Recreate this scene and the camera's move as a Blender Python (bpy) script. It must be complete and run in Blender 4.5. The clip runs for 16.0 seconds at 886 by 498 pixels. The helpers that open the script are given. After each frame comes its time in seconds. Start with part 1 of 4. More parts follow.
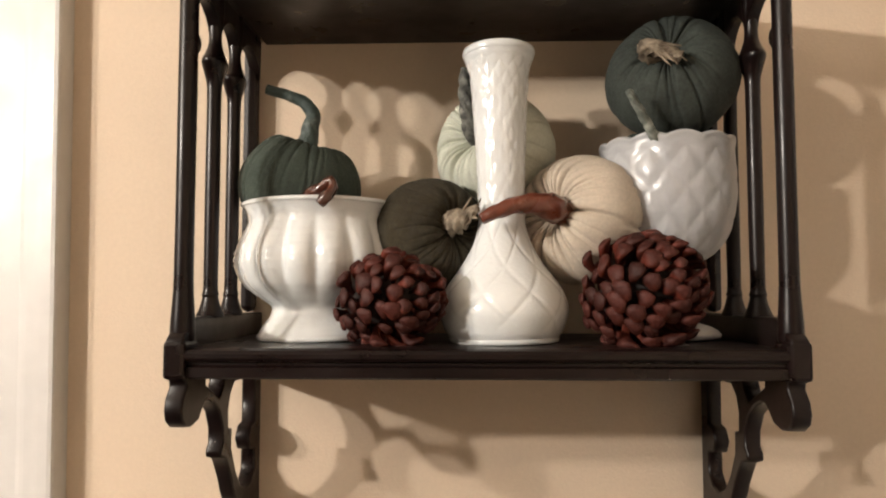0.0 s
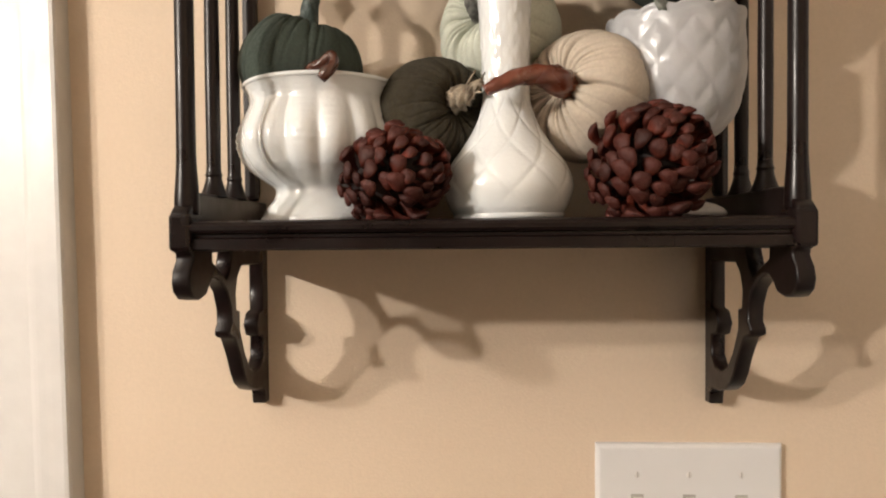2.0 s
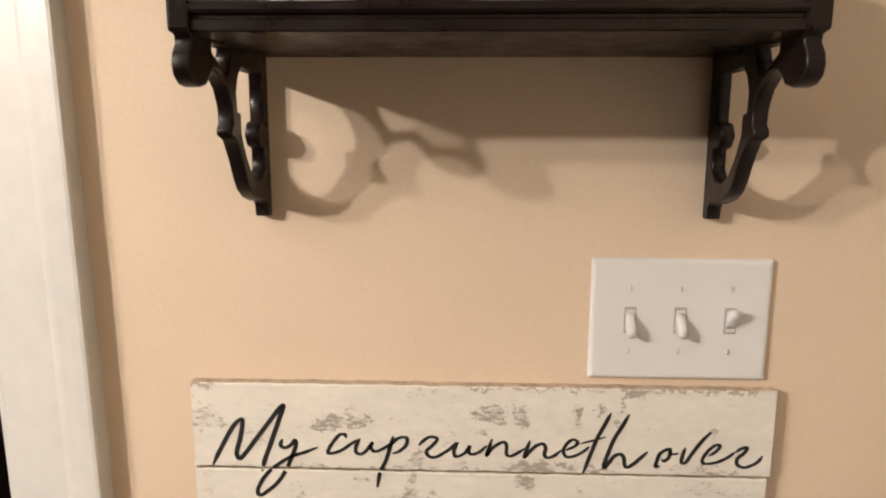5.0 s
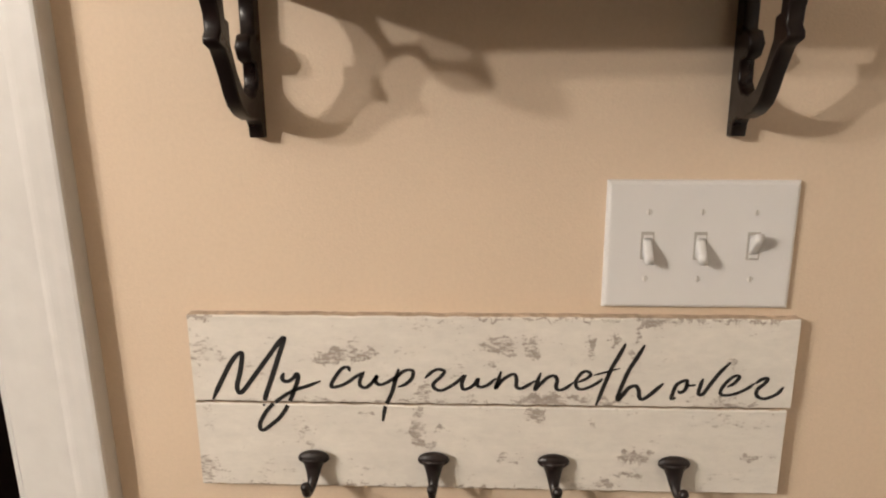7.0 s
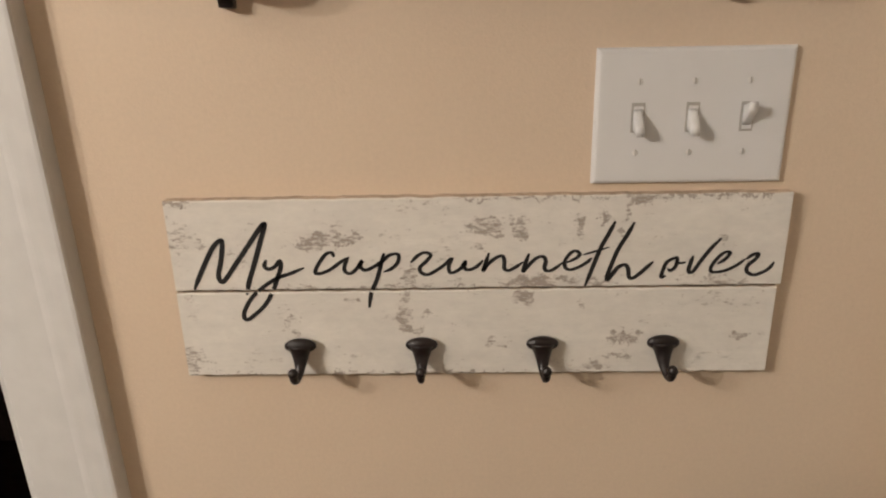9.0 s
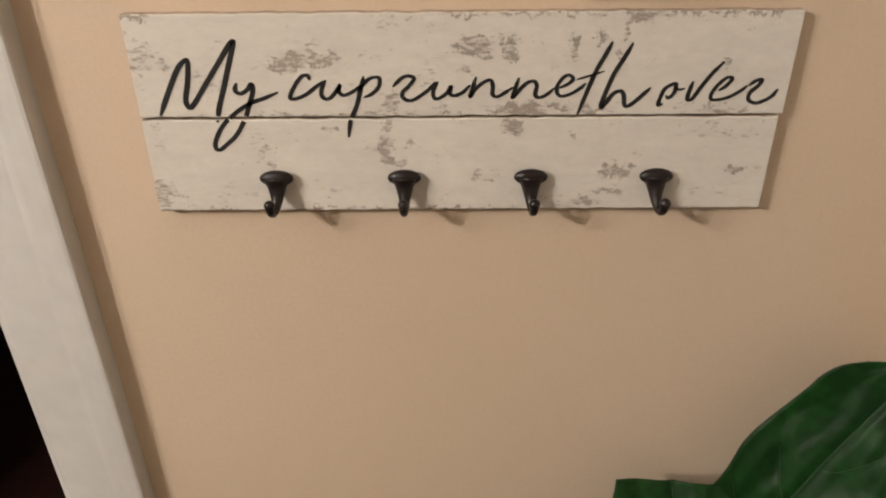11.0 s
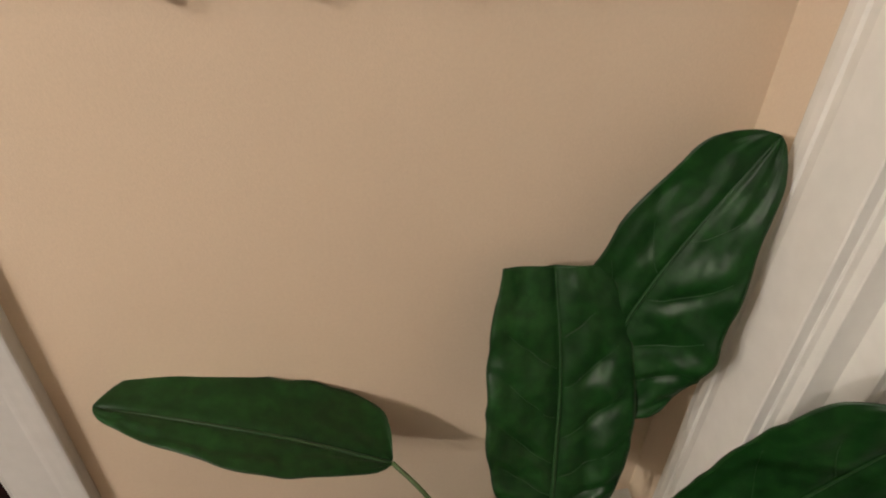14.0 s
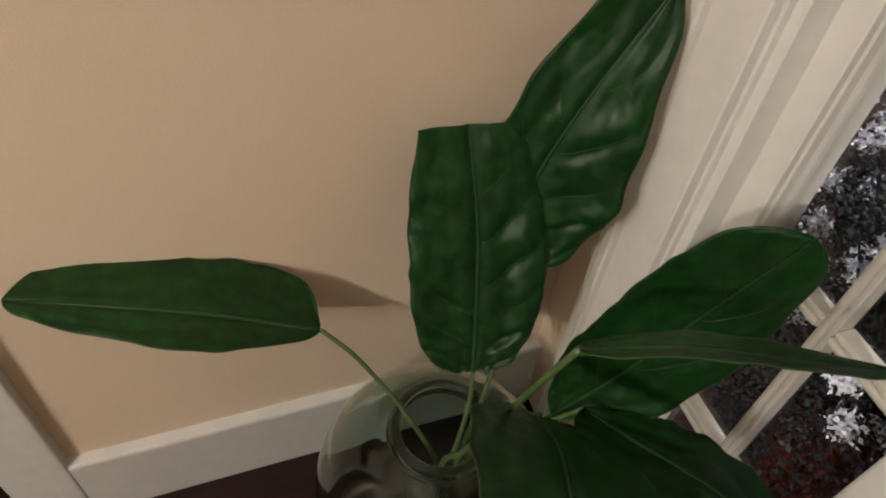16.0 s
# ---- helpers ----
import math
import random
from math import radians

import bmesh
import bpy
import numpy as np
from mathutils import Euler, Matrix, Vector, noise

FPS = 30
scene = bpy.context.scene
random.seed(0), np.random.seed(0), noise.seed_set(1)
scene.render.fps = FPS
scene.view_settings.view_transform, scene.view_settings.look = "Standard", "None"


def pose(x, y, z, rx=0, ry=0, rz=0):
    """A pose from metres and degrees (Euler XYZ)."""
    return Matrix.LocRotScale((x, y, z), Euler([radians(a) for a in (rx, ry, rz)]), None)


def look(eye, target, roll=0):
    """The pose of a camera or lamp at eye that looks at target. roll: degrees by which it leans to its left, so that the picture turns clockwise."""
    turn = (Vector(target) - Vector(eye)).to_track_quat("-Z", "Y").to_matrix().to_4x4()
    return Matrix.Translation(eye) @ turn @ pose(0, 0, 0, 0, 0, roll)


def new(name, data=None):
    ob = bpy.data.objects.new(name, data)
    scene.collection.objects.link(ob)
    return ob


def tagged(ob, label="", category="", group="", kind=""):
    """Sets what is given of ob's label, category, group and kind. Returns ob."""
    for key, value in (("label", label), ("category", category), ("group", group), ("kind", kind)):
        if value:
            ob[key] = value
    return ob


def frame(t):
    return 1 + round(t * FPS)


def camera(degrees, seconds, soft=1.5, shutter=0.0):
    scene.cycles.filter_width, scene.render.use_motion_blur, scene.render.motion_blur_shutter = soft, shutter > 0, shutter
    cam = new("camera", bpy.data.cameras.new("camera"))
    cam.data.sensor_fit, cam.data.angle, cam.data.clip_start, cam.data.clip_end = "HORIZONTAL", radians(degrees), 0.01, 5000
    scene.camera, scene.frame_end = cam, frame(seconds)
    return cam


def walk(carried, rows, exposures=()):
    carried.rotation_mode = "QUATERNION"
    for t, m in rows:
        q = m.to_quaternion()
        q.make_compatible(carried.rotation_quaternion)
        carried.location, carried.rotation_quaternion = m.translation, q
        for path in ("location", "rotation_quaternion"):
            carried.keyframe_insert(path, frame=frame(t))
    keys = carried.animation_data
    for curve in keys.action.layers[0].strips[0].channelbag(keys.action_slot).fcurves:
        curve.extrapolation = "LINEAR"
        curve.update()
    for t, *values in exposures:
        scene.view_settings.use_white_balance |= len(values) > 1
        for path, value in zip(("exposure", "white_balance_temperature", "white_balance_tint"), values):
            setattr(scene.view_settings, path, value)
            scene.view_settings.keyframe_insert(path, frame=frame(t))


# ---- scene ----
cam = camera(64.3, 16.0, soft=2.0)
PATH = [
    (0, (0.048, -0.643, 1.538), (-0.017, 1.352, 1.659), -0.8),
    (0.5, (0.049, -0.645, 1.525), (-0.028, 1.351, 1.61), -0.8),
    (1, (0.05, -0.644, 1.516), (-0.034, 1.354, 1.552), -1.0),
    (1.5, (0.049, -0.642, 1.505), (-0.038, 1.356, 1.507), -1.0),
    (2, (0.048, -0.64, 1.491), (-0.036, 1.358, 1.445), -1.3),
    (2.5, (0.048, -0.638, 1.479), (-0.034, 1.358, 1.384), -0.9),
    (3, (0.047, -0.641, 1.469), (-0.035, 1.352, 1.323), -0.8),
    (3.5, (0.046, -0.648, 1.459), (-0.032, 1.341, 1.264), -0.5),
    (4, (0.045, -0.652, 1.444), (-0.031, 1.33, 1.184), -0.6),
    (6.5, (0.039, -0.626, 1.402), (-0.046, 1.323, 0.959), -0.9),
    (7, (0.04, -0.617, 1.392), (-0.054, 1.321, 0.906), -1.2),
    (7.5, (0.04, -0.613, 1.376), (-0.052, 1.315, 0.851), -1.4),
    (8, (0.039, -0.615, 1.366), (-0.041, 1.301, 0.799), -1.6),
    (8.5, (0.039, -0.615, 1.353), (-0.034, 1.288, 0.742), -1.5),
    (9, (0.04, -0.613, 1.338), (-0.02, 1.275, 0.68), -2.1),
    (11.5, (0.035, -0.6, 1.259), (0.023, 1.127, 0.251), -1.1),
    (12, (0.032, -0.593, 1.244), (0.025, 1.093, 0.167), -1.1),
    (12.5, (0.032, -0.591, 1.226), (0.045, 1.051, 0.084), -1.3),
    (13, (0.031, -0.593, 1.209), (0.112, 1.01, 0.016), -0.7),
    (13.5, (0.037, -0.582, 1.216), (0.211, 0.938, -0.073), 0.4),
    (14, (0.03, -0.607, 1.206), (0.339, 0.899, -0.074), 1.9),
    (14.5, (0.021, -0.621, 1.204), (0.454, 0.827, -0.105), 3.4),
    (15, (0.017, -0.619, 1.208), (0.519, 0.73, -0.18), 4.9),
    (15.5, (0.011, -0.623, 1.204), (0.55, 0.647, -0.244), 6.1),
    (16, (0.0, -0.628, 1.196), (0.545, 0.584, -0.299), 6.9),
]

walk(cam, [(t, look(eye, target, roll)) for t, eye, target, roll in PATH],
     exposures=[(0.0, 0.09), (4.0, 0.11), (7.0, -0.17), (8.0, -0.33), (9.0, -0.49), (12.5, -0.31), (14.5, -0.30), (16.0, -0.46)])

FLOOR = -0.077        # the finished floor
CEIL = 2.42

# ---- light ----
world = bpy.data.worlds.new("night_sky")
scene.world = world
world.use_nodes = True
world.node_tree.nodes["Background"].inputs[0].default_value = (0.02, 0.025, 0.04, 1)
world.node_tree.nodes["Background"].inputs[1].default_value = 0.15


def bulb(name, place, watts, radius, colour):
    lamp = bpy.data.lights.new(name, "POINT")
    lamp.energy, lamp.shadow_soft_size, lamp.color = watts, radius, colour
    ob = new(name, lamp)
    ob.location = place
    return ob


bulb("room_bulb_near_door", (-1.70, -1.60, 2.085), 113, 0.035, (1.0, 0.91, 0.81))
bulb("room_bulb_mid", (-1.736, -1.275, 2.085), 66, 0.035, (1.0, 0.91, 0.81))
bulb("porch_bulb", (0.95, 1.50, 1.7), 250, 0.05, (0.92, 0.95, 1.0))


# ---- materials ----
def material(name, colour, rough=0.6, metal=0.0, coat=0.0, vary=0.12, grain=60.0, stain=6.0, bump=0.0, bump_scale=300.0,
             second=None, mix_low=0.45, mix_high=0.6, stretch=(1, 1, 1), sss=0.0, random=0.0, rough_vary=0.1):
    """A surface with fine grain, slow stains, a second worn colour where wanted, and fine relief."""
    m = bpy.data.materials.new(name)
    m.use_nodes = True
    nt = m.node_tree
    b = nt.nodes["Principled BSDF"]
    co = nt.nodes.new("ShaderNodeTexCoord")
    mp = nt.nodes.new("ShaderNodeMapping")
    mp.inputs["Scale"].default_value = stretch
    nt.links.new(co.outputs["Object"], mp.inputs["Vector"])

    def cloud(scale, detail=4.0):
        n = nt.nodes.new("ShaderNodeTexNoise")
        n.inputs["Scale"].default_value, n.inputs["Detail"].default_value = scale, detail
        nt.links.new(mp.outputs["Vector"], n.inputs["Vector"])
        return n.outputs["Fac"]

    def remap(value, low, high, a, z):
        r = nt.nodes.new("ShaderNodeMapRange")
        for key, v in (("From Min", low), ("From Max", high), ("To Min", a), ("To Max", z)):
            r.inputs[key].default_value = v
        nt.links.new(value, r.inputs["Value"])
        return r.outputs["Result"]

    def mult(a, c):
        n = nt.nodes.new("ShaderNodeMath")
        n.operation = "MULTIPLY"
        nt.links.new(a, n.inputs[0])
        nt.links.new(c, n.inputs[1])
        return n.outputs[0]

    shade = mult(remap(cloud(grain), 0.3, 0.7, 1 - vary, 1 + vary), remap(cloud(stain, 2.0), 0.3, 0.7, 1 - vary * 0.8, 1 + vary * 0.8))
    if random:
        info = nt.nodes.new("ShaderNodeObjectInfo")
        shade = mult(shade, remap(info.outputs["Random"], 0, 1, 1 - random, 1 + random))
    base = nt.nodes.new("ShaderNodeRGB")
    base.outputs[0].default_value = (*colour, 1)
    tone = base.outputs[0]
    if second:
        mx = nt.nodes.new("ShaderNodeMix")
        mx.data_type = "RGBA"
        mx.inputs[7].default_value = (*second, 1)
        nt.links.new(tone, mx.inputs[6])
        nt.links.new(remap(cloud(grain * 0.5, 6.0), mix_low, mix_high, 0, 1), mx.inputs[0])
        tone = mx.outputs[2]
    vm = nt.nodes.new("ShaderNodeVectorMath")
    vm.operation = "SCALE"
    nt.links.new(tone, vm.inputs[0])
    nt.links.new(shade, vm.inputs["Scale"])
    nt.links.new(vm.outputs[0], b.inputs["Base Color"])
    nt.links.new(remap(cloud(grain * 0.4), 0.3, 0.7, max(rough - rough_vary, 0.02), min(rough + rough_vary, 1)), b.inputs["Roughness"])
    b.inputs["Metallic"].default_value = metal
    b.inputs["Coat Weight"].default_value, b.inputs["Coat Roughness"].default_value = coat, 0.12
    if sss:
        b.inputs["Subsurface Weight"].default_value, b.inputs["Subsurface Scale"].default_value = sss, 0.008
        b.inputs["Subsurface Radius"].default_value = (1.0, 0.95, 0.9)
    if bump:
        bp = nt.nodes.new("ShaderNodeBump")
        bp.inputs["Strength"].default_value, bp.inputs["Distance"].default_value = bump, 0.001
        nt.links.new(cloud(bump_scale, 3.0), bp.inputs["Height"])
        nt.links.new(bp.outputs["Normal"], b.inputs["Normal"])
    return m


WALL = material("beige_wall_paint", (0.658, 0.533, 0.403), 0.75, vary=0.025, grain=240, stain=3, bump=0.3, bump_scale=420)
# for the unseen walls: darker than the beige so less light bounces back
FAR_WALL = material("low_bounce_wall_paint", (0.25, 0.21, 0.165), 0.8, vary=0.04, grain=200, stain=3)
CEILING_PAINT = material("white_ceiling_paint", (0.79, 0.76, 0.71), 0.9, vary=0.03)
TRIM = material("white_window_paint", (0.79, 0.775, 0.735), 0.38, vary=0.03, grain=40, stain=4, bump=0.15, bump_scale=120)
# trim white darkened for the glazing bars: leaf shade put into the colour
SHADED_TRIM = material("shaded_trim_paint", (0.56, 0.53, 0.48), 0.45, vary=0.04, grain=40, stain=4, bump=0.15, bump_scale=120)
DOOR_TRIM = material("greyish_white_door_paint", (0.60, 0.59, 0.57), 0.42, vary=0.035, grain=40, stain=4, bump=0.15, bump_scale=120)
DARK_WOOD = material("black_brown_paint", (0.0080, 0.0040, 0.0036), 0.34, vary=0.25, grain=80, coat=0.05, bump=0.06, bump_scale=160)
DARK_WOOD.node_tree.nodes["Principled BSDF"].inputs["Specular IOR Level"].default_value = 0.24
FLOOR_WOOD = material("dark_floor_wood", (0.014, 0.0050, 0.0042), 0.45, vary=0.3, grain=30, stretch=(1, 8, 8), coat=0.04, random=0.25)
FLOOR_WOOD.node_tree.nodes["Principled BSDF"].inputs["Specular IOR Level"].default_value = 0.25
MILK = material("milk_glass", (0.77, 0.795, 0.80), 0.13, vary=0.02, grain=30, coat=0.40, sss=0.40, rough_vary=0.04, bump=0.30, bump_scale=330)
OPAL = material("opal_pressed_glass", (0.45, 0.455, 0.47), 0.34, vary=0.06, grain=60, coat=0.20, sss=0.4, rough_vary=0.05, bump=0.30, bump_scale=300)
TEAL_FELT = material("dark_green_felt", (0.038, 0.052, 0.041), 0.95, vary=0.22, grain=500, stain=25, bump=0.6, bump_scale=1500)
GREEN_FELT = material("grey_green_velvet", (0.033, 0.041, 0.035), 0.9, vary=0.25, grain=450, stain=22, bump=0.6, bump_scale=1400)
OLIVE_FELT = material("dark_olive_velvet", (0.026, 0.0195, 0.008), 0.9, vary=0.28, grain=450, stain=25, bump=0.6, bump_scale=1400)
BEIGE_CLOTH = material("beige_velvet", (0.54, 0.47, 0.385), 0.85, vary=0.08, grain=400, stain=30, bump=0.5, bump_scale=1300)
MINT_CLOTH = material("pale_mint_velvet", (0.56, 0.58, 0.49), 0.85, vary=0.08, grain=400, stain=30, bump=0.5, bump_scale=1300)
DRY_STEM = material("dried_tan_stem", (0.30, 0.245, 0.18), 0.85, vary=0.35, grain=220, stain=60, second=(0.10, 0.075, 0.05), bump=0.9, bump_scale=500)
GREY_STEM = material("silvery_stem", (0.36, 0.38, 0.34), 0.6, vary=0.3, grain=300, stain=80, second=(0.13, 0.15, 0.13), bump=0.9, bump_scale=600)
TEAL_STEM = material("painted_green_stem", (0.035, 0.055, 0.05), 0.55, vary=0.3, grain=220, second=(0.09, 0.11, 0.10), mix_low=0.55, mix_high=0.7, bump=0.8, bump_scale=500)
WOODY_STEM = material("grey_woody_stem", (0.15, 0.15, 0.13), 0.75, vary=0.3, grain=300, stain=80, second=(0.045, 0.045, 0.04), bump=0.9, bump_scale=500)
BROWN_STEM = material("dark_glazed_stem", (0.060, 0.018, 0.010), 0.22, vary=0.35, grain=120, coat=0.6, bump=0.5, bump_scale=300)
RED_STEM = material("glazed_brown_stem", (0.125, 0.032, 0.016), 0.30, vary=0.3, grain=90, coat=0.5, bump=0.4, bump_scale=250)
CONE = material("cinnamon_cone_scale", (0.105, 0.0185, 0.0095), 0.58, vary=0.30, grain=3, stain=1.2, coat=0.0, second=(0.040, 0.009, 0.006), bump=0.6, bump_scale=14, random=0.40)
CONE.node_tree.nodes["Principled BSDF"].inputs["Specular IOR Level"].default_value = 0.28
# shade between the scales is put into the core's near-black
CONE_CORE = material("gap_black_core", (0.010, 0.004, 0.003), 0.8, vary=0.3)
PLATE = material("white_switch_plastic", (0.70, 0.695, 0.69), 0.36, vary=0.015, grain=30, rough_vary=0.02)
# grey that paints the shade inside toggle recesses and screw slits
SLOT_SHADE = material("slot_shade_grey", (0.42, 0.40, 0.37), 0.6)
SCREW = material("painted_screw", (0.73, 0.715, 0.69), 0.35, vary=0.05)
IRON = material("black_iron", (0.011, 0.0062, 0.0060), 0.40, metal=0.12, vary=0.3, grain=150, bump=0.4, bump_scale=500)
INK = material("black_brush_paint", (0.010, 0.009, 0.009), 0.65, vary=0.3, grain=300, bump=0.3)
RAW_EDGE = material("raw_board_edge", (0.46, 0.36, 0.27), 0.85, vary=0.3, grain=120, bump=0.6, bump_scale=300)
STALK = material("leaf_stalk", (0.050, 0.088, 0.024), 0.5, vary=0.25, grain=80, coat=0.2)
MIDRIB = material("leaf_midrib", (0.015, 0.054, 0.015), 0.4, vary=0.2, grain=80, coat=0.2)
VEIN = material("leaf_side_vein", (0.012, 0.048, 0.011), 0.45, vary=0.2, grain=80)
MARGIN = material("leaf_margin", (0.016, 0.040, 0.010), 0.5, vary=0.35, grain=60)
BARK = material("shrub_bark", (0.06, 0.045, 0.035), 0.9, vary=0.4, grain=60, bump=0.8)
FROST = material("pale_grey_leaf", (0.80, 0.78, 0.84), 0.7, vary=0.3, grain=25, stain=5)
# shade in the gaps of the shrub, put into a near-black leaf colour
DULL = material("gap_shade_leaf", (0.034, 0.031, 0.036), 0.8, vary=0.4, grain=25, stain=5)
RED_LEAF = material("red_leaf", (0.19, 0.024, 0.011), 0.7, vary=0.4, grain=30)
MULCH = material("red_mulch", (0.030, 0.012, 0.009), 0.95, vary=0.5, grain=40, bump=1.0, bump_scale=60)
# the darkness of an unlit hall, put into the wall colour
DARK_ROOM = material("hall_darkness_paint", (0.05, 0.03, 0.03), 0.9, vary=0.1)


def leaf_material():
    """Glossy dark green leaf with paler side veins and a yellowish rim."""
    m = material("glossy_leaf", (0.0044, 0.0320, 0.0052), 0.46, coat=0.0, vary=0.20, grain=70, stain=12, bump=0.2, bump_scale=90, rough_vary=0.05,
                 second=(0.0085, 0.046, 0.0080), mix_low=0.4, mix_high=0.7)
    m.node_tree.nodes["Principled BSDF"].inputs["Specular IOR Level"].default_value = 0.27
    m.node_tree.nodes["Principled BSDF"].inputs["Coat Roughness"].default_value = 0.3
    return m


LEAF = leaf_material()


def worn_paint(name, patches):
    """Chalky white paint, rubbed through to grey-brown wood in patches of broken specks."""
    m = bpy.data.materials.new(name)
    m.use_nodes = True
    nt = m.node_tree
    b = nt.nodes["Principled BSDF"]
    co = nt.nodes.new("ShaderNodeTexCoord")

    def math_node(op, a, c, clamp=False):
        n = nt.nodes.new("ShaderNodeMath")
        n.operation, n.use_clamp = op, clamp
        for k, v in ((0, a), (1, c)):
            if isinstance(v, (int, float)):
                n.inputs[k].default_value = v
            else:
                nt.links.new(v, n.inputs[k])
        return n.outputs[0]

    def cloud(scale, detail, stretch):
        mp = nt.nodes.new("ShaderNodeMapping")
        mp.inputs["Scale"].default_value = stretch
        nt.links.new(co.outputs["Object"], mp.inputs["Vector"])
        n = nt.nodes.new("ShaderNodeTexNoise")
        n.inputs["Roughness"].default_value = 0.68
        n.inputs["Scale"].default_value, n.inputs["Detail"].default_value = scale, detail
        nt.links.new(mp.outputs["Vector"], n.inputs["Vector"])
        return n.outputs["Fac"]

    sep = nt.nodes.new("ShaderNodeSeparateXYZ")
    nt.links.new(co.outputs["Object"], sep.inputs[0])
    shift_x = math_node("MULTIPLY", math_node("SUBTRACT", cloud(60, 4.0, (1, 1, 1)), 0.5), 0.042)
    shift_z = math_node("MULTIPLY", math_node("SUBTRACT", cloud(75, 4.0, (1.3, 1, 0.8)), 0.5), 0.034)
    board_x, board_z = math_node("ADD", sep.outputs["X"], shift_x), math_node("ADD", sep.outputs["Z"], shift_z)
    total = None
    for x, z, w, h in patches:
        u = math_node("MULTIPLY", math_node("SUBTRACT", board_x, x / 1000), 1000 / w)
        v = math_node("MULTIPLY", math_node("SUBTRACT", board_z, z / 1000), 1000 / h)
        d = math_node("SUBTRACT", 1.9, math_node("ADD", math_node("MULTIPLY", u, u), math_node("MULTIPLY", v, v)), True)
        total = d if total is None else math_node("MAXIMUM", total, d)
    speck = cloud(290, 10.0, (0.55, 1, 1.5))
    slow = cloud(26, 3.0, (1, 1, 1.6))
    wear = math_node("ADD", math_node("MULTIPLY", total, 0.118), math_node("ADD", math_node("MULTIPLY", speck, 0.6), math_node("MULTIPLY", slow, 0.4)))
    edge = nt.nodes.new("ShaderNodeMapRange")
    edge.inputs["From Min"].default_value, edge.inputs["From Max"].default_value = 0.585, 0.67
    nt.links.new(wear, edge.inputs["Value"])
    tint = nt.nodes.new("ShaderNodeMapRange")
    nt.links.new(math_node("ADD", math_node("MULTIPLY", cloud(12, 4.0, (1, 1, 3)), 0.5), math_node("MULTIPLY", cloud(70, 5.0, (1, 1, 2)), 0.5)), tint.inputs["Value"])
    tint.inputs["From Min"].default_value, tint.inputs["From Max"].default_value = 0.3, 0.7
    tint.inputs["To Min"].default_value, tint.inputs["To Max"].default_value = 0.88, 1.08
    mx = nt.nodes.new("ShaderNodeMix")
    mx.data_type = "RGBA"
    mx.inputs[6].default_value, mx.inputs[7].default_value = (0.735, 0.70, 0.64, 1), (0.255, 0.195, 0.155, 1)
    nt.links.new(math_node("MULTIPLY", edge.outputs["Result"], 0.70), mx.inputs[0])
    sc = nt.nodes.new("ShaderNodeVectorMath")
    sc.operation = "SCALE"
    nt.links.new(mx.outputs[2], sc.inputs[0])
    nt.links.new(tint.outputs["Result"], sc.inputs["Scale"])
    nt.links.new(sc.outputs[0], b.inputs["Base Color"])
    b.inputs["Roughness"].default_value = 0.82
    bp = nt.nodes.new("ShaderNodeBump")
    bp.inputs["Strength"].default_value, bp.inputs["Distance"].default_value = 0.5, 0.001
    nt.links.new(math_node("SUBTRACT", cloud(60, 6.0, (1, 1, 6)), edge.outputs["Result"]), bp.inputs["Height"])
    nt.links.new(bp.outputs["Normal"], b.inputs["Normal"])
    return m


UPPER_WORN = worn_paint("chalky_white_upper_plank", [(-267, 53, 15, 13), (-252, 48, 9, 5), (-271, 85, 16, 3), (-149, 43, 12, 4), (-129, 50, 20, 5), (-106, 51, 8, 3), (-61, 10, 7, 11), (7, 61, 13, 7), (17, 52, 4, 5), (38, 62, 8, 6), (38, 51, 9, 4), (1, 40, 6, 4), (94, 57, 4, 11), (135, 78, 4, 11), (113, 65, 5, 4), (148, 83, 15, 4), (127, 52, 5, 5), (63, 7, 32, 5), (111, 5, 10, 4), (-43, 9, 8, 4), (-20, 9, 8, 3), (220, 46, 7, 4), (198, 8, 20, 4), (228, 5, 15, 3), (120, 86, 140, 2), (-100, 1, 130, 2)])
LOWER_WORN = worn_paint("chalky_white_lower_plank", [(-67, -18, 7, 19), (-59, -41, 13, 3), (-178, -42, 13, 5), (-173, -33, 7, 6), (-270, -72, 13, 14), (-264, -17, 5, 13), (-250, -78, 4, 5), (-117, -10, 7, 6), (42, -7, 8, 11), (16, -53, 10, 5), (28, -50, 5, 4), (126, -51, 8, 4), (144, -50, 8, 6), (132, -70, 11, 3), (111, -79, 11, 3), (245, -50, 9, 3), (95, -15, 3, 6), (-44, -25, 6, 3), (-110, -87, 150, 2)])


def glass(name, colour, rough=0.0):
    m = bpy.data.materials.new(name)
    m.use_nodes = True
    b = m.node_tree.nodes["Principled BSDF"]
    b.inputs["Base Color"].default_value = (*colour, 1)
    b.inputs["Roughness"].default_value = rough
    b.inputs["Transmission Weight"].default_value = 1.0
    b.inputs["IOR"].default_value = 1.48
    return m


PANE = glass("window_glass", (0.96, 0.97, 0.97))
RIM_GLASS = glass("thick_green_rim_glass", (0.40, 0.53, 0.46), 0.02)
JAR_GLASS = glass("smoky_green_glass", (0.66, 0.76, 0.70), 0.02)


# ---- making meshes ----
def part(name, bm, mat, parent=None, label="", smooth=True):
    me = bpy.data.meshes.new(name)
    bmesh.ops.recalc_face_normals(bm, faces=bm.faces)
    bm.to_mesh(me)
    bm.free()
    me.materials.append(mat)
    for p in me.polygons:
        p.use_smooth = smooth
    ob = new(name, me)
    if parent:
        ob.parent = parent
    if label:
        ob["label"] = label
    return ob


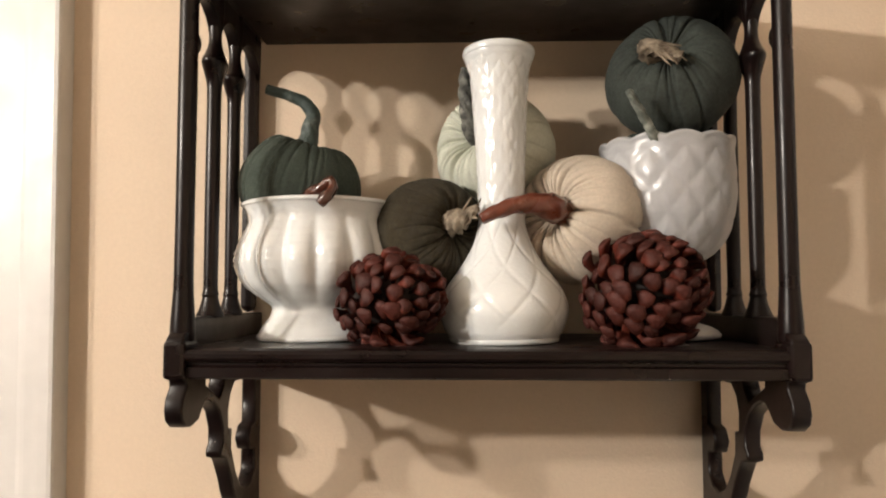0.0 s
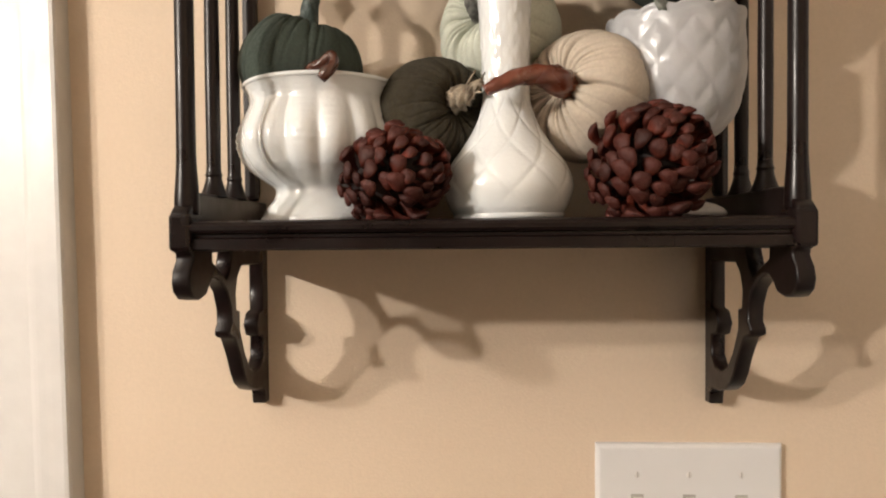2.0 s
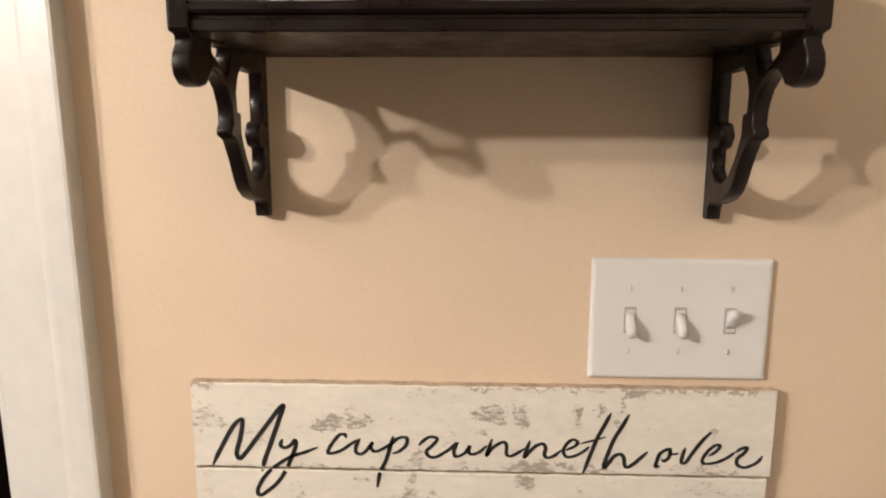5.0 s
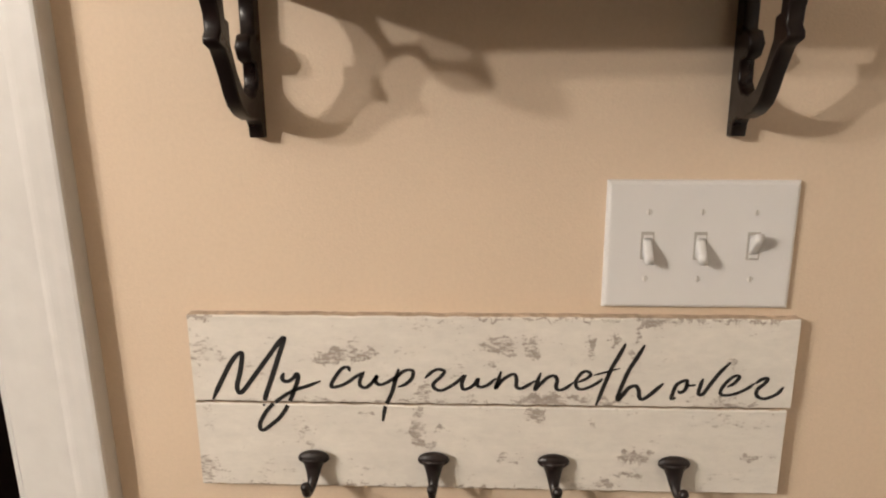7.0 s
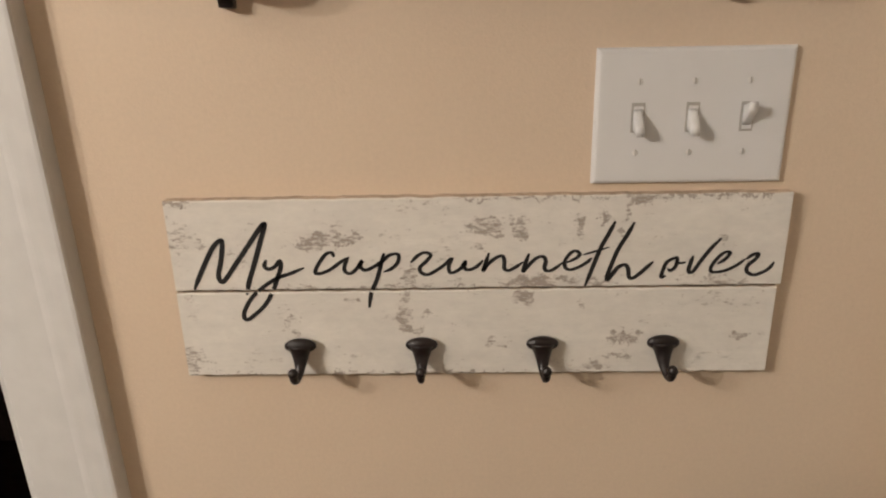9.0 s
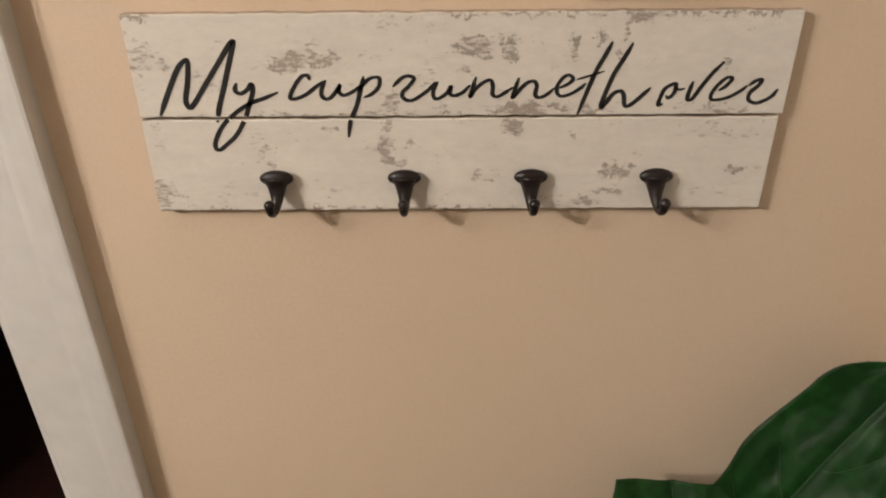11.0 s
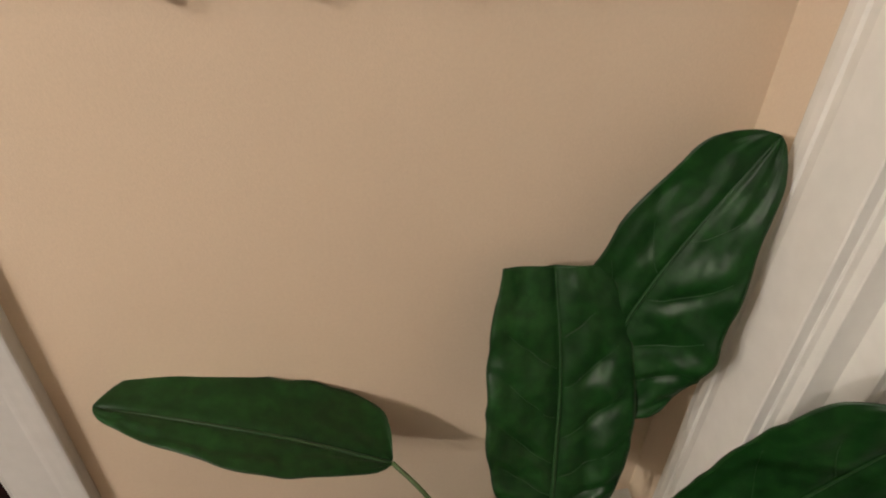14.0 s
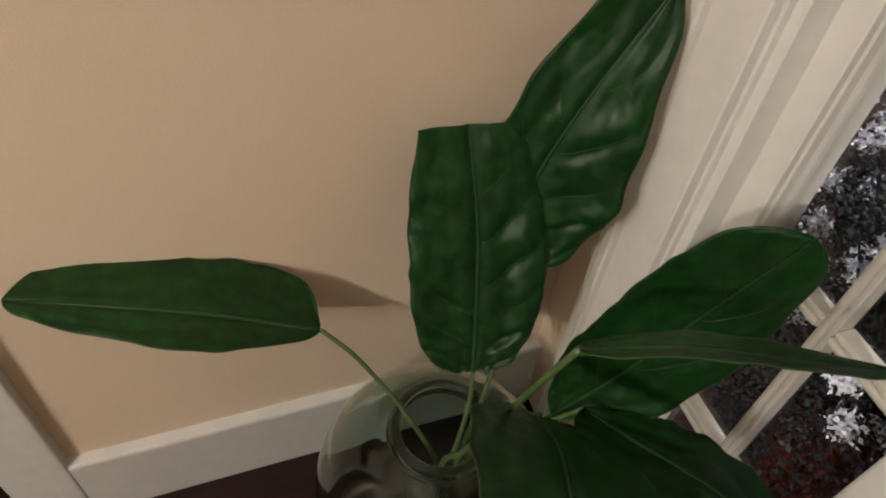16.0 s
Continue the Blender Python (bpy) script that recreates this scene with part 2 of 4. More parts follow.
def thing(name, m, label, category, group="", kind=""):
    ob = new(name)
    ob.empty_display_size = 0.02
    ob.matrix_basis = m
    return tagged(ob, label, category, group, kind)


def add_box(bm, x0, y0, z0, x1, y1, z1, bevel=0.0):
    got = bmesh.ops.create_cube(bm, size=1)["verts"]
    bmesh.ops.scale(bm, vec=(x1 - x0, y1 - y0, z1 - z0), verts=got)
    bmesh.ops.translate(bm, vec=((x0 + x1) / 2, (y0 + y1) / 2, (z0 + z1) / 2), verts=got)
    if bevel:
        edges = list({e for v in got for e in v.link_edges})
        bmesh.ops.bevel(bm, geom=edges, offset=bevel, segments=2, profile=0.5, affect="EDGES")
    return bm


def box(x0, y0, z0, x1, y1, z1, bevel=0.0):
    return add_box(bmesh.new(), x0, y0, z0, x1, y1, z1, bevel)


def glide(points, n):
    """A smooth line of n points through the given ones."""
    p = [Vector(q) for q in points]
    p = [2 * p[0] - p[1]] + p + [2 * p[-1] - p[-2]]
    out = []
    for i in range(n):
        s = i / (n - 1) * (len(p) - 3)
        k = min(int(s), len(p) - 4)
        u = s - k
        a, b, c, d = p[k:k + 4]
        out.append(0.5 * (2 * b + (c - a) * u + (2 * a - 5 * b + 4 * c - d) * u * u + (3 * b - a - 3 * c + d) * u ** 3))
    return out


def lathe(profile, n, seg=48, shape=None, closed_ends=True, bm=None):
    """Turns a smooth (radius, height) line round z. shape(angle, radius, height) may bend the radius and height."""
    bm = bm or bmesh.new()
    rows = []
    for p in glide([(r, z, 0) for r, z in profile], n):
        r, z = max(p.x, 0.0), p.y
        row = []
        for k in range(seg):
            a = 2 * math.pi * k / seg
            rr, zz = shape(a, r, z) if shape else (r, z)
            row.append(bm.verts.new((rr * math.cos(a), rr * math.sin(a), zz)))
        rows.append(row)
    for u, v in zip(rows, rows[1:]):
        for k in range(seg):
            bm.faces.new((u[k], u[(k + 1) % seg], v[(k + 1) % seg], v[k]))
    if closed_ends:
        bm.faces.new(rows[0])
        bm.faces.new(rows[-1])
    return bm


def tube(points, radii, n=16, seg=10, bm=None, squash=1.0, rough=0.0):
    """A round bar along a smooth line, with radii that change along it."""
    bm = bm or bmesh.new()
    line = glide(points, n)
    rad = [v.x for v in glide([(r, 0, 0) for r in radii], n)]
    side, rows = None, []
    for i, c in enumerate(line):
        t = (line[min(i + 1, n - 1)] - line[max(i - 1, 0)]).normalized()
        if side is None:
            side = t.orthogonal().normalized()
        side = (side - t * side.dot(t)).normalized()
        up = t.cross(side)
        row = []
        for k in range(seg):
            a = 2 * math.pi * k / seg
            r = max(rad[i], 0.0003) * (1 + rough * (math.sin(5 * a + 0.8 * i) + noise.noise(Vector((3 * a, i * 0.7, rough * 50)))))
            row.append(bm.verts.new(c + side * (r * math.cos(a)) + up * (r * squash * math.sin(a))))
        rows.append(row)
    for u, v in zip(rows, rows[1:]):
        for k in range(seg):
            bm.faces.new((u[k], u[(k + 1) % seg], v[(k + 1) % seg], v[k]))
    bm.faces.new(rows[0])
    bm.faces.new(rows[-1])
    return bm


def extrude_profile(points, length, axis="z"):
    """A moulding: a closed outline (u, v) drawn out along z (u is x, v is y)."""
    bm = bmesh.new()
    low = [bm.verts.new((u, v, 0)) for u, v in points]
    high = [bm.verts.new((u, v, length)) for u, v in points]
    bm.faces.new(low)
    bm.faces.new(high)
    for k in range(len(points)):
        j = (k + 1) % len(points)
        bm.faces.new((low[k], low[j], high[j], high[k]))
    return bm


def fret(name, outlines, thick, bevel, mat, parent, label=""):
    """A board sawn to an outline with holes; outlines are (depth, height) rings, the first one outside."""
    cu = bpy.data.curves.new(name, "CURVE")
    cu.dimensions, cu.fill_mode = "2D", "BOTH"
    cu.extrude, cu.bevel_depth, cu.bevel_resolution, cu.offset = thick / 2 - bevel, bevel, 2, -bevel
    for ring in outlines:
        s = cu.splines.new("POLY")
        s.points.add(len(ring) - 1)
        for p, (u, v) in zip(s.points, ring):
            p.co = (u, v, 0, 1)
        s.use_cyclic_u = True
    tmp = new(name, cu)
    me = bpy.data.meshes.new_from_object(tmp.evaluated_get(bpy.context.evaluated_depsgraph_get()))
    bpy.data.objects.remove(tmp)
    me.name = name
    me.transform(Matrix(((0, 0, 1, 0), (1, 0, 0, 0), (0, 1, 0, 0), (0, 0, 0, 1))))
    me.materials.clear()
    me.materials.append(mat)
    ob = new(name, me)
    ob.parent = parent
    if label:
        ob["label"] = label
    return ob


def ring(points, n):
    """A closed smooth ring through points."""
    p = list(points)
    return [(v.x, v.y) for v in glide([(u, v, 0) for u, v in [p[-1]] + p + [p[0], p[1]]], (len(p) + 2) * n + 1)][n:-n - 1]


# ---- the room ----
X_LEFT, Y_FRONT, X_RIGHT, DEEP = -5.2, -4.8, 0.50, 0.11


def structure(name, bm, mat, label, smooth=False):
    return tagged(part(name, bm, mat, None, "", smooth), label, "", "", "structure")


bm = box(-0.425, 0, FLOOR, X_RIGHT + 0.12, DEEP, CEIL)
add_box(bm, -1.30, 0, 1.98, -0.425, DEEP, CEIL)
add_box(bm, X_LEFT, 0, FLOOR, -1.30, DEEP, CEIL)
structure("wall_north", bm, WALL, "warm beige painted wall with fine roller texture")
bm = box(X_RIGHT, -0.1925, FLOOR, X_RIGHT + 0.12, 0, CEIL)
add_box(bm, X_RIGHT, -0.60, 1.99, X_RIGHT + 0.12, -0.1925, CEIL)
add_box(bm, X_RIGHT, Y_FRONT, FLOOR, X_RIGHT + 0.12, -0.60, CEIL)
structure("wall_east", bm, WALL, "warm beige painted wall beside the sidelight window")
# west and south walls are added out of view; their taupe limits the fill
structure("wall_west", box(X_LEFT - 0.1, Y_FRONT, FLOOR, X_LEFT, DEEP, CEIL), FAR_WALL, "unseen taupe wall closing the room, darkened to hold down bounce light")
structure("wall_south", box(X_LEFT - 0.1, Y_FRONT - 0.1, FLOOR, X_RIGHT + 0.12, Y_FRONT, CEIL), FAR_WALL, "unseen taupe wall closing the room, darkened to hold down bounce light")
structure("ceiling", box(X_LEFT - 0.1, Y_FRONT - 0.1, CEIL, X_RIGHT + 0.12, DEEP, CEIL + 0.1), CEILING_PAINT, "plain white painted ceiling")
# closed box added behind the doorway, its near-black paint giving the dark
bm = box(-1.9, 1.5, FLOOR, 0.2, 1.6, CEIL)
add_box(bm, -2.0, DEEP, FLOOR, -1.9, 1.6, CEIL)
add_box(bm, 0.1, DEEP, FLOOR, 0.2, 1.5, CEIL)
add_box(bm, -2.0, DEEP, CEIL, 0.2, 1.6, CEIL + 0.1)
structure("hall_walls", bm, DARK_ROOM, "hall walls past the doorway, the unlit darkness put into their paint")

structure("floor", box(X_LEFT, Y_FRONT, FLOOR - 0.06, X_RIGHT + 0.12, 1.6, FLOOR - 0.003), FLOOR_WOOD, "dark red-brown wooden plank floor")

# door lining and its casing on the wall
structure("door_jamb", box(-0.427, -0.002, FLOOR, -0.405, DEEP + 0.002, 1.98, 0.002), DOOR_TRIM, "white painted wooden door lining")
profile = [(-0.415, 0), (-0.415, -0.011), (-0.411, -0.014), (-0.385, -0.0172), (-0.355, -0.0196), (-0.351, -0.0206), (-0.347, -0.0212),
           (-0.340, -0.0216), (-0.334, -0.0222), (-0.325, -0.0228), (-0.3215, -0.0222), (-0.320, -0.020), (-0.320, 0)]
bm = extrude_profile(profile, 2.15)
bmesh.ops.translate(bm, vec=(0, 0, FLOOR), verts=bm.verts)
casing = structure("door_casing", bm, DOOR_TRIM, "white painted moulded door casing")
profile = [(0, 0), (-0.019, 0), (-0.0195, 0.150), (-0.0205, 0.168), (-0.0195, 0.174), (-0.0165, 0.177), (0, 0.178)]
bm = bmesh.new()
for x in (-0.3198, 0.4998):
    for u, v in profile:
        bm.verts.new((x, u, FLOOR + v))
bm.verts.ensure_lookup_table()
n = len(profile)
for k in range(n):
    j = (k + 1) % n
    bm.faces.new((bm.verts[k], bm.verts[j], bm.verts[n + j], bm.verts[n + k]))
bm.faces.new(bm.verts[:n])
bm.faces.new(bm.verts[n:])
structure("baseboard", bm, DOOR_TRIM, "tall white painted baseboard with an eased top")

# sidelight window in the east wall
wx = X_RIGHT
window = thing("window_1", pose(0, 0, 0), "white sidelight window with small panes, dark outside", "window", kind="structure")
profile = [(0, -0.076), (-0.010, -0.076), (-0.013, -0.080), (-0.0158, -0.092), (-0.0165, -0.104), (-0.0140, -0.1075), (-0.0170, -0.1215), (-0.0165, -0.1890), (-0.0150, -0.1908), (0, -0.1908)]
bm = extrude_profile([(wx + u, v) for u, v in profile], 2.15)
bmesh.ops.translate(bm, vec=(0, 0, FLOOR), verts=bm.verts)
part("casing", bm, TRIM, window, smooth=False)
# stepped jamb and stop, then the sash set back in the opening
profile = [(0.100, -0.1911), (-0.0028, -0.1911), (-0.0028, -0.1940), (-0.0018, -0.1950), (0.0064, -0.1953), (0.0064, -0.2080), (0.0074, -0.2093), (0.0413, -0.2097), (0.100, -0.2097)]
bm = extrude_profile([(wx + u, v) for u, v in profile], 2.06)
bmesh.ops.translate(bm, vec=(0, 0, FLOOR), verts=bm.verts)
part("jamb", bm, TRIM, window, smooth=False)
profile = [(0.0413, -0.2100), (0.0413, -0.2455), (0.0425, -0.2470), (0.0500, -0.2478), (0.0530, -0.2500), (0.0620, -0.2510), (0.0680, -0.2535), (0.0740, -0.2545), (0.100, -0.2545), (0.100, -0.2100)]
bm = extrude_profile([(wx + u, v) for u, v in profile], 2.06)
bmesh.ops.translate(bm, vec=(0, 0, FLOOR), verts=bm.verts)
part("stile", bm, TRIM, window, smooth=False)
part("stile", box(wx + 0.0415, -0.600, FLOOR, wx + 0.100, -0.500, 1.983, 0.004), TRIM, window, smooth=False)
part("bottom_rail", box(wx + 0.042, -0.4995, FLOOR, wx + 0.099, -0.2548, 0.010, 0.004), TRIM, window, smooth=False)
part("top_rail", box(wx + 0.042, -0.4995, 1.966, wx + 0.099, -0.2548, 1.983, 0.003), TRIM, window, smooth=False)
rows = [-0.004 + 0.308 * k for k in range(7)] + [1.970]


def bar(y0, z0, y1, z1):
    """A glazing bar with a raised flat in the middle and sloping shoulders."""
    bm = box(wx + 0.071, y0, z0, wx + 0.096, y1, z1, 0.002)
    if z1 - z0 > y1 - y0:
        add_box(bm, wx + 0.062, y0 + 0.0055, z0, wx + 0.0712, y1 - 0.0055, z1, 0.003)
    else:
        add_box(bm, wx + 0.0625, y0, z0 + 0.0055, wx + 0.0712, y1, z1 - 0.0055, 0.003)
    part("muntin", bm, SHADED_TRIM, window, smooth=False)


bar(-0.3790, 0.010, -0.3590, 1.966)
for z in rows[1:7]:
    for y0, y1 in ((-0.4997, -0.3792), (-0.3588, -0.2547)):
        bar(y0, z - 0.010, y1, z + 0.010)
for z0, z1 in zip(rows, rows[1:]):
    for y0, y1 in ((-0.501, -0.371), (-0.367, -0.2535)):
        pane = part("pane", box(wx + 0.084, y0, z0 - 0.004, wx + 0.088, y1, z1 - 0.005), PANE, window, smooth=False)
        pane.visible_shadow = False


# ---- the shelf ----
def wall_shelf():
    root = thing("wall_shelf", pose(0.058, -0.0005, 1.5, 0, 0.8, 0), "black-brown wooden wall shelf with turned side galleries and scrolled brackets", "shelf")
    half = 0.204
    # bracket board: lower gallery rail, corner block, scroll and foot in one sawn piece
    outline = [(0, 0.019), (-0.153, 0.020), (-0.163, 0.018), (-0.171, 0.012), (-0.177, 0.008), (-0.180, 0.005), (-0.180, -0.020), (-0.173, -0.022), (-0.172, -0.026),
               (-0.178, -0.033), (-0.180, -0.041), (-0.178, -0.048), (-0.171, -0.053), (-0.161, -0.0545), (-0.149, -0.052), (-0.143, -0.046), (-0.136, -0.041),
               (-0.128, -0.041), (-0.118, -0.045), (-0.106, -0.054), (-0.099, -0.067), (-0.098, -0.078), (-0.103, -0.083), (-0.103, -0.088),
               (-0.091, -0.092), (-0.084, -0.101), (-0.077, -0.111), (-0.070, -0.124), (-0.062, -0.134), (-0.050, -0.141), (-0.032, -0.146), (-0.019, -0.147),
               (-0.014, -0.152), (-0.012, -0.162), (0, -0.163)]
    spy = [(-0.136, -0.0225), (-0.136, -0.029), (-0.122, -0.036), (-0.108, -0.043), (-0.101, -0.036), (-0.094, -0.0225)]
    scroll = [(-0.017, -0.036), (-0.017, -0.076), (-0.028, -0.078), (-0.035, -0.088), (-0.029, -0.098), (-0.017, -0.101), (-0.017, -0.117), (-0.026, -0.126),
              (-0.040, -0.128), (-0.054, -0.122), (-0.067, -0.107), (-0.078, -0.087), (-0.078, -0.071), (-0.086, -0.069), (-0.087, -0.055), (-0.082, -0.043), (-0.072, -0.035)]
    left = fret("bracket", [outline, spy, scroll], 0.0125, 0.0018, DARK_WOOD, root, "sawn scroll bracket")
    left.location = (-half, 0, 0)
    right = new("bracket", left.data)
    right.parent, right.location = root, (half, 0, 0)
    right["label"] = "sawn scroll bracket"
    # turned spindles of the galleries
    turned = [(0.0110, 0.0185), (0.0100, 0.0205), (0.0084, 0.024), (0.0068, 0.029), (0.0058, 0.0335), (0.0063, 0.0355), (0.0055, 0.0385), (0.0053, 0.045), (0.0053, 0.058), (0.0054, 0.08), (0.0055, 0.115), (0.0054, 0.150), (0.0053, 0.175), (0.0054, 0.188),
              (0.0058, 0.197), (0.0078, 0.206), (0.0092, 0.213), (0.0074, 0.219), (0.0054, 0.226), (0.0048, 0.233), (0.0054, 0.242), (0.0066, 0.252), (0.0068, 0.267)]
    plain = [(0.0082, 0.0045), (0.0084, 0.010), (0.0082, 0.0165), (0.0077, 0.0235), (0.0072, 0.031), (0.0067, 0.040), (0.0065, 0.055), (0.0064, 0.08), (0.0064, 0.12), (0.0065, 0.17), (0.0065, 0.22), (0.0065, 0.267)]
    stops = (-0.166, -0.115, -0.069, -0.012)
    data = None
    # arched frieze under the top rail, cusped at each spindle
    low = []
    for p, q in zip(stops, stops[1:]):
        for k in range(13):
            w = k / 12
            low.append((p + (q - p) * w, 0.231 + 0.021 * math.sin(math.pi * w) ** 0.6))
    arch = [(-0.168, 0.268), (-0.168, 0.232)] + low + [(-0.010, 0.268)]
    for side in (-half, half):
        for y in stops[:3]:
            if y == stops[0]:
                bm = lathe(plain, 50, 20)
                for z, h in ((0.213, 0.010), (0.258, 0.012)):
                    got = bmesh.ops.create_uvsphere(bm, u_segments=12, v_segments=8, radius=1)["verts"]
                    bmesh.ops.transform(bm, matrix=Matrix.Translation((0, 0.004, z)) @ Matrix.Diagonal((0.0062, 0.0110, h, 1)), verts=got)
                ob = part("corner_post", bm, DARK_WOOD, root)
            elif data is None:
                bm = lathe(turned, 90, 20)
                for v in bm.verts:
                    v.co.y *= 1 + 0.55 * math.exp(-((v.co.z - 0.213) / 0.010) ** 2)
                data = ob = part("spindle", bm, DARK_WOOD, root)
            else:
                ob = new("spindle", data.data)
                ob.parent = root
            ob.location = (side, y, 0)
        part("corner_block", box(side - 0.0076, -0.1810, -0.0206, side + 0.0076, -0.1560, 0.0052, 0.003), DARK_WOOD, root, smooth=False)
        part("back_post", box(side * 1.02 - 0.0062, -0.017, 0.0195, side * 1.02 + 0.0062, -0.0002, 0.33, 0.0055), DARK_WOOD, root, smooth=False)
        fret("frieze", [arch], 0.0095, 0.001, DARK_WOOD, root).location = (side, 0, 0)
        part("top_rail", box(side - 0.007, -0.181, 0.2685, side + 0.007, -0.0174, 0.292, 0.003), DARK_WOOD, root, smooth=False)
    for z, name in ((0.0, "shelf_board"), (0.289, "upper_shelf_board")):
        edge = [(0, 0), (-0.174, 0), (-0.178, -0.0012), (-0.1798, -0.0035), (-0.1798, -0.0062), (-0.178, -0.0084), (-0.1745, -0.0092), (-0.1745, -0.0112),
                (-0.1775, -0.0125), (-0.1775, -0.0190), (-0.176, -0.0202), (0, -0.0202)]
        bm = bmesh.new()
        w = half - 0.0064
        rings = [[bm.verts.new((x, u, z + v)) for u, v in edge] for x in (-w, w)]
        n = len(edge)
        for k in range(n):
            j = (k + 1) % n
            bm.faces.new((rings[0][k], rings[0][j], rings[1][j], rings[1][k]))
        bm.faces.new(rings[0])
        bm.faces.new(rings[1])
        part(name, bm, DARK_WOOD, root, smooth=False)
    return root


wall_shelf()


# ---- things on the shelf ----
def ribbed_bowl():
    root = thing("bowl", pose(-0.0705, -0.076, 1.5018) @ Matrix.Diagonal((1.03, 1.03, 1, 1)), "white milk glass footed bowl with swelling ribs on the shelf", "bowl")
    prof = [(0.030, 0.0), (0.046, 0.0005), (0.0475, 0.004), (0.044, 0.011), (0.0375, 0.020), (0.0375, 0.027), (0.046, 0.034), (0.056, 0.043), (0.0615, 0.056),
            (0.0618, 0.068), (0.0585, 0.080), (0.0548, 0.090), (0.0545, 0.095), (0.0565, 0.101), (0.0588, 0.1055), (0.0588, 0.1072), (0.0565, 0.1065),
            (0.052, 0.098), (0.050, 0.090), (0.054, 0.065), (0.045, 0.038), (0.030, 0.024), (0.004, 0.021)]

    def lobes(a, r, z):
        if r < 0.0375 or z > 0.098:
            return r, z
        k = math.exp(-((z - 0.062) / 0.025) ** 2)
        foot = 0.0006 * math.exp(-((z - 0.01) / 0.009) ** 2) * math.cos(8 * a)
        wave = abs(math.cos(8 * a + 0.35)) ** 0.7
        rope = 0.0006 * math.sin(z * 1150 + 3 * a) * (1 if math.cos(4 * a) > 0 else 0.3) * wave
        return r + k * (0.0066 * wave - 0.0036 + rope) + foot, z

    part("body", lathe(prof, 130, 192, lobes), MILK, root)
    part("rim", lathe([(0.0574, 0.1045), (0.0594, 0.1050), (0.0600, 0.1068), (0.0590, 0.1082), (0.0572, 0.1078)], 12, 96, closed_ends=False), MILK, root)
    part("foot_ring", lathe([(0.0440, 0.0002), (0.0476, 0.0004), (0.0484, 0.0030), (0.0470, 0.0052)], 10, 96, closed_ends=False), MILK, root)


def quilted_vase():
    root = thing("bud_vase", pose(0.0755, -0.110, 1.4998), "tall white milk glass bud vase with quilted bulb", "vase")
    prof = [(0.034, 0.0), (0.040, 0.0008), (0.041, 0.004), (0.0445, 0.010), (0.0482, 0.022), (0.0472, 0.032), (0.0425, 0.043), (0.0335, 0.056), (0.0248, 0.070), (0.0195, 0.084),
            (0.0176, 0.098), (0.0178, 0.125), (0.0190, 0.155), (0.0206, 0.185), (0.0222, 0.208), (0.0240, 0.217), (0.0264, 0.222), (0.0268, 0.227), (0.0255, 0.2305),
            (0.0225, 0.228), (0.019, 0.210), (0.015, 0.16), (0.013, 0.1), (0.018, 0.06), (0.03, 0.03), (0.002, 0.02)]

    def quilt(a, r, z):
        if 0.008 < z < 0.095 and r > 0.0174:
            u, v = a * 4 / math.pi, z * 27
            d = min(abs((u + v) % 1 - 0.5), abs((u - v) % 1 - 0.5))
            fade = min(1, (z - 0.008) / 0.01, (0.095 - z) / 0.02)
            return r - 0.0010 * fade * math.exp(-(d / 0.045) ** 2), z
        if 0.095 <= z < 0.212 and r > 0.0165:
            u, v = a * 7 / math.pi, z * 62
            d = min(abs((u + v) % 1 - 0.5), abs((u - v) % 1 - 0.5))
            return r + 0.0006 * min(1.0, d / 0.2) - 0.0003 + 0.0004 * noise.noise(Vector((a * 6, z * 160, 1))), z
        return r, z

    body = part("body", lathe([(r, z * 0.968) for r, z in prof], 230, 160, quilt), MILK, root)
    part("rim", lathe([(0.0250, 0.2160), (0.0268, 0.2168), (0.0277, 0.2192), (0.0270, 0.2222), (0.0248, 0.2236)], 12, 80, closed_ends=False), MILK, root)
    part("foot_ring", lathe([(0.0370, 0.0002), (0.0405, 0.0004), (0.0415, 0.0028), (0.0410, 0.0046)], 10, 80, closed_ends=False), MILK, root)


def quilted_compote():
    root = thing("compote", pose(0.210, -0.076, 1.4988), "white quilted milk glass compote with a scalloped rim", "compote")
    prof = [(0.024, 0.0), (0.035, 0.0008), (0.036, 0.004), (0.030, 0.009), (0.014, 0.016), (0.0095, 0.030), (0.0115, 0.048), (0.022, 0.060), (0.036, 0.070), (0.0455, 0.084),
            (0.0510, 0.102), (0.0530, 0.122), (0.0525, 0.142), (0.0515, 0.152), (0.0525, 0.1565), (0.0510, 0.1580), (0.0485, 0.156), (0.049, 0.13), (0.046, 0.10), (0.034, 0.078), (0.002, 0.066)]

    def quilt(a, r, z):
        lift = 0.0030 * abs(math.cos(6 * a)) if z > 0.145 else 0.0
        if 0.060 < z < 0.145 and r > 0.0206:
            u, v = a * 6 / math.pi, z * 31
            d = min(abs((u + v) % 1 - 0.5), abs((u - v) % 1 - 0.5))
            return (r + 0.0015 * min(1.0, d / 0.30) ** 0.8) * 0.965, z + lift
        return r, z + lift

    part("cup", lathe([(r, z * 0.967) for r, z in prof], 170, 192, quilt), OPAL, root)
    part("foot_ring", lathe([(0.0320, 0.0002), (0.0355, 0.0004), (0.0368, 0.0030), (0.0340, 0.0066)], 10, 80, closed_ends=False), OPAL, root)
    part("knop", lathe([(0.0090, 0.024), (0.0125, 0.028), (0.0130, 0.032), (0.0092, 0.036)], 14, 40, closed_ends=False), OPAL, root)


ribbed_bowl()
quilted_vase()
quilted_compote()


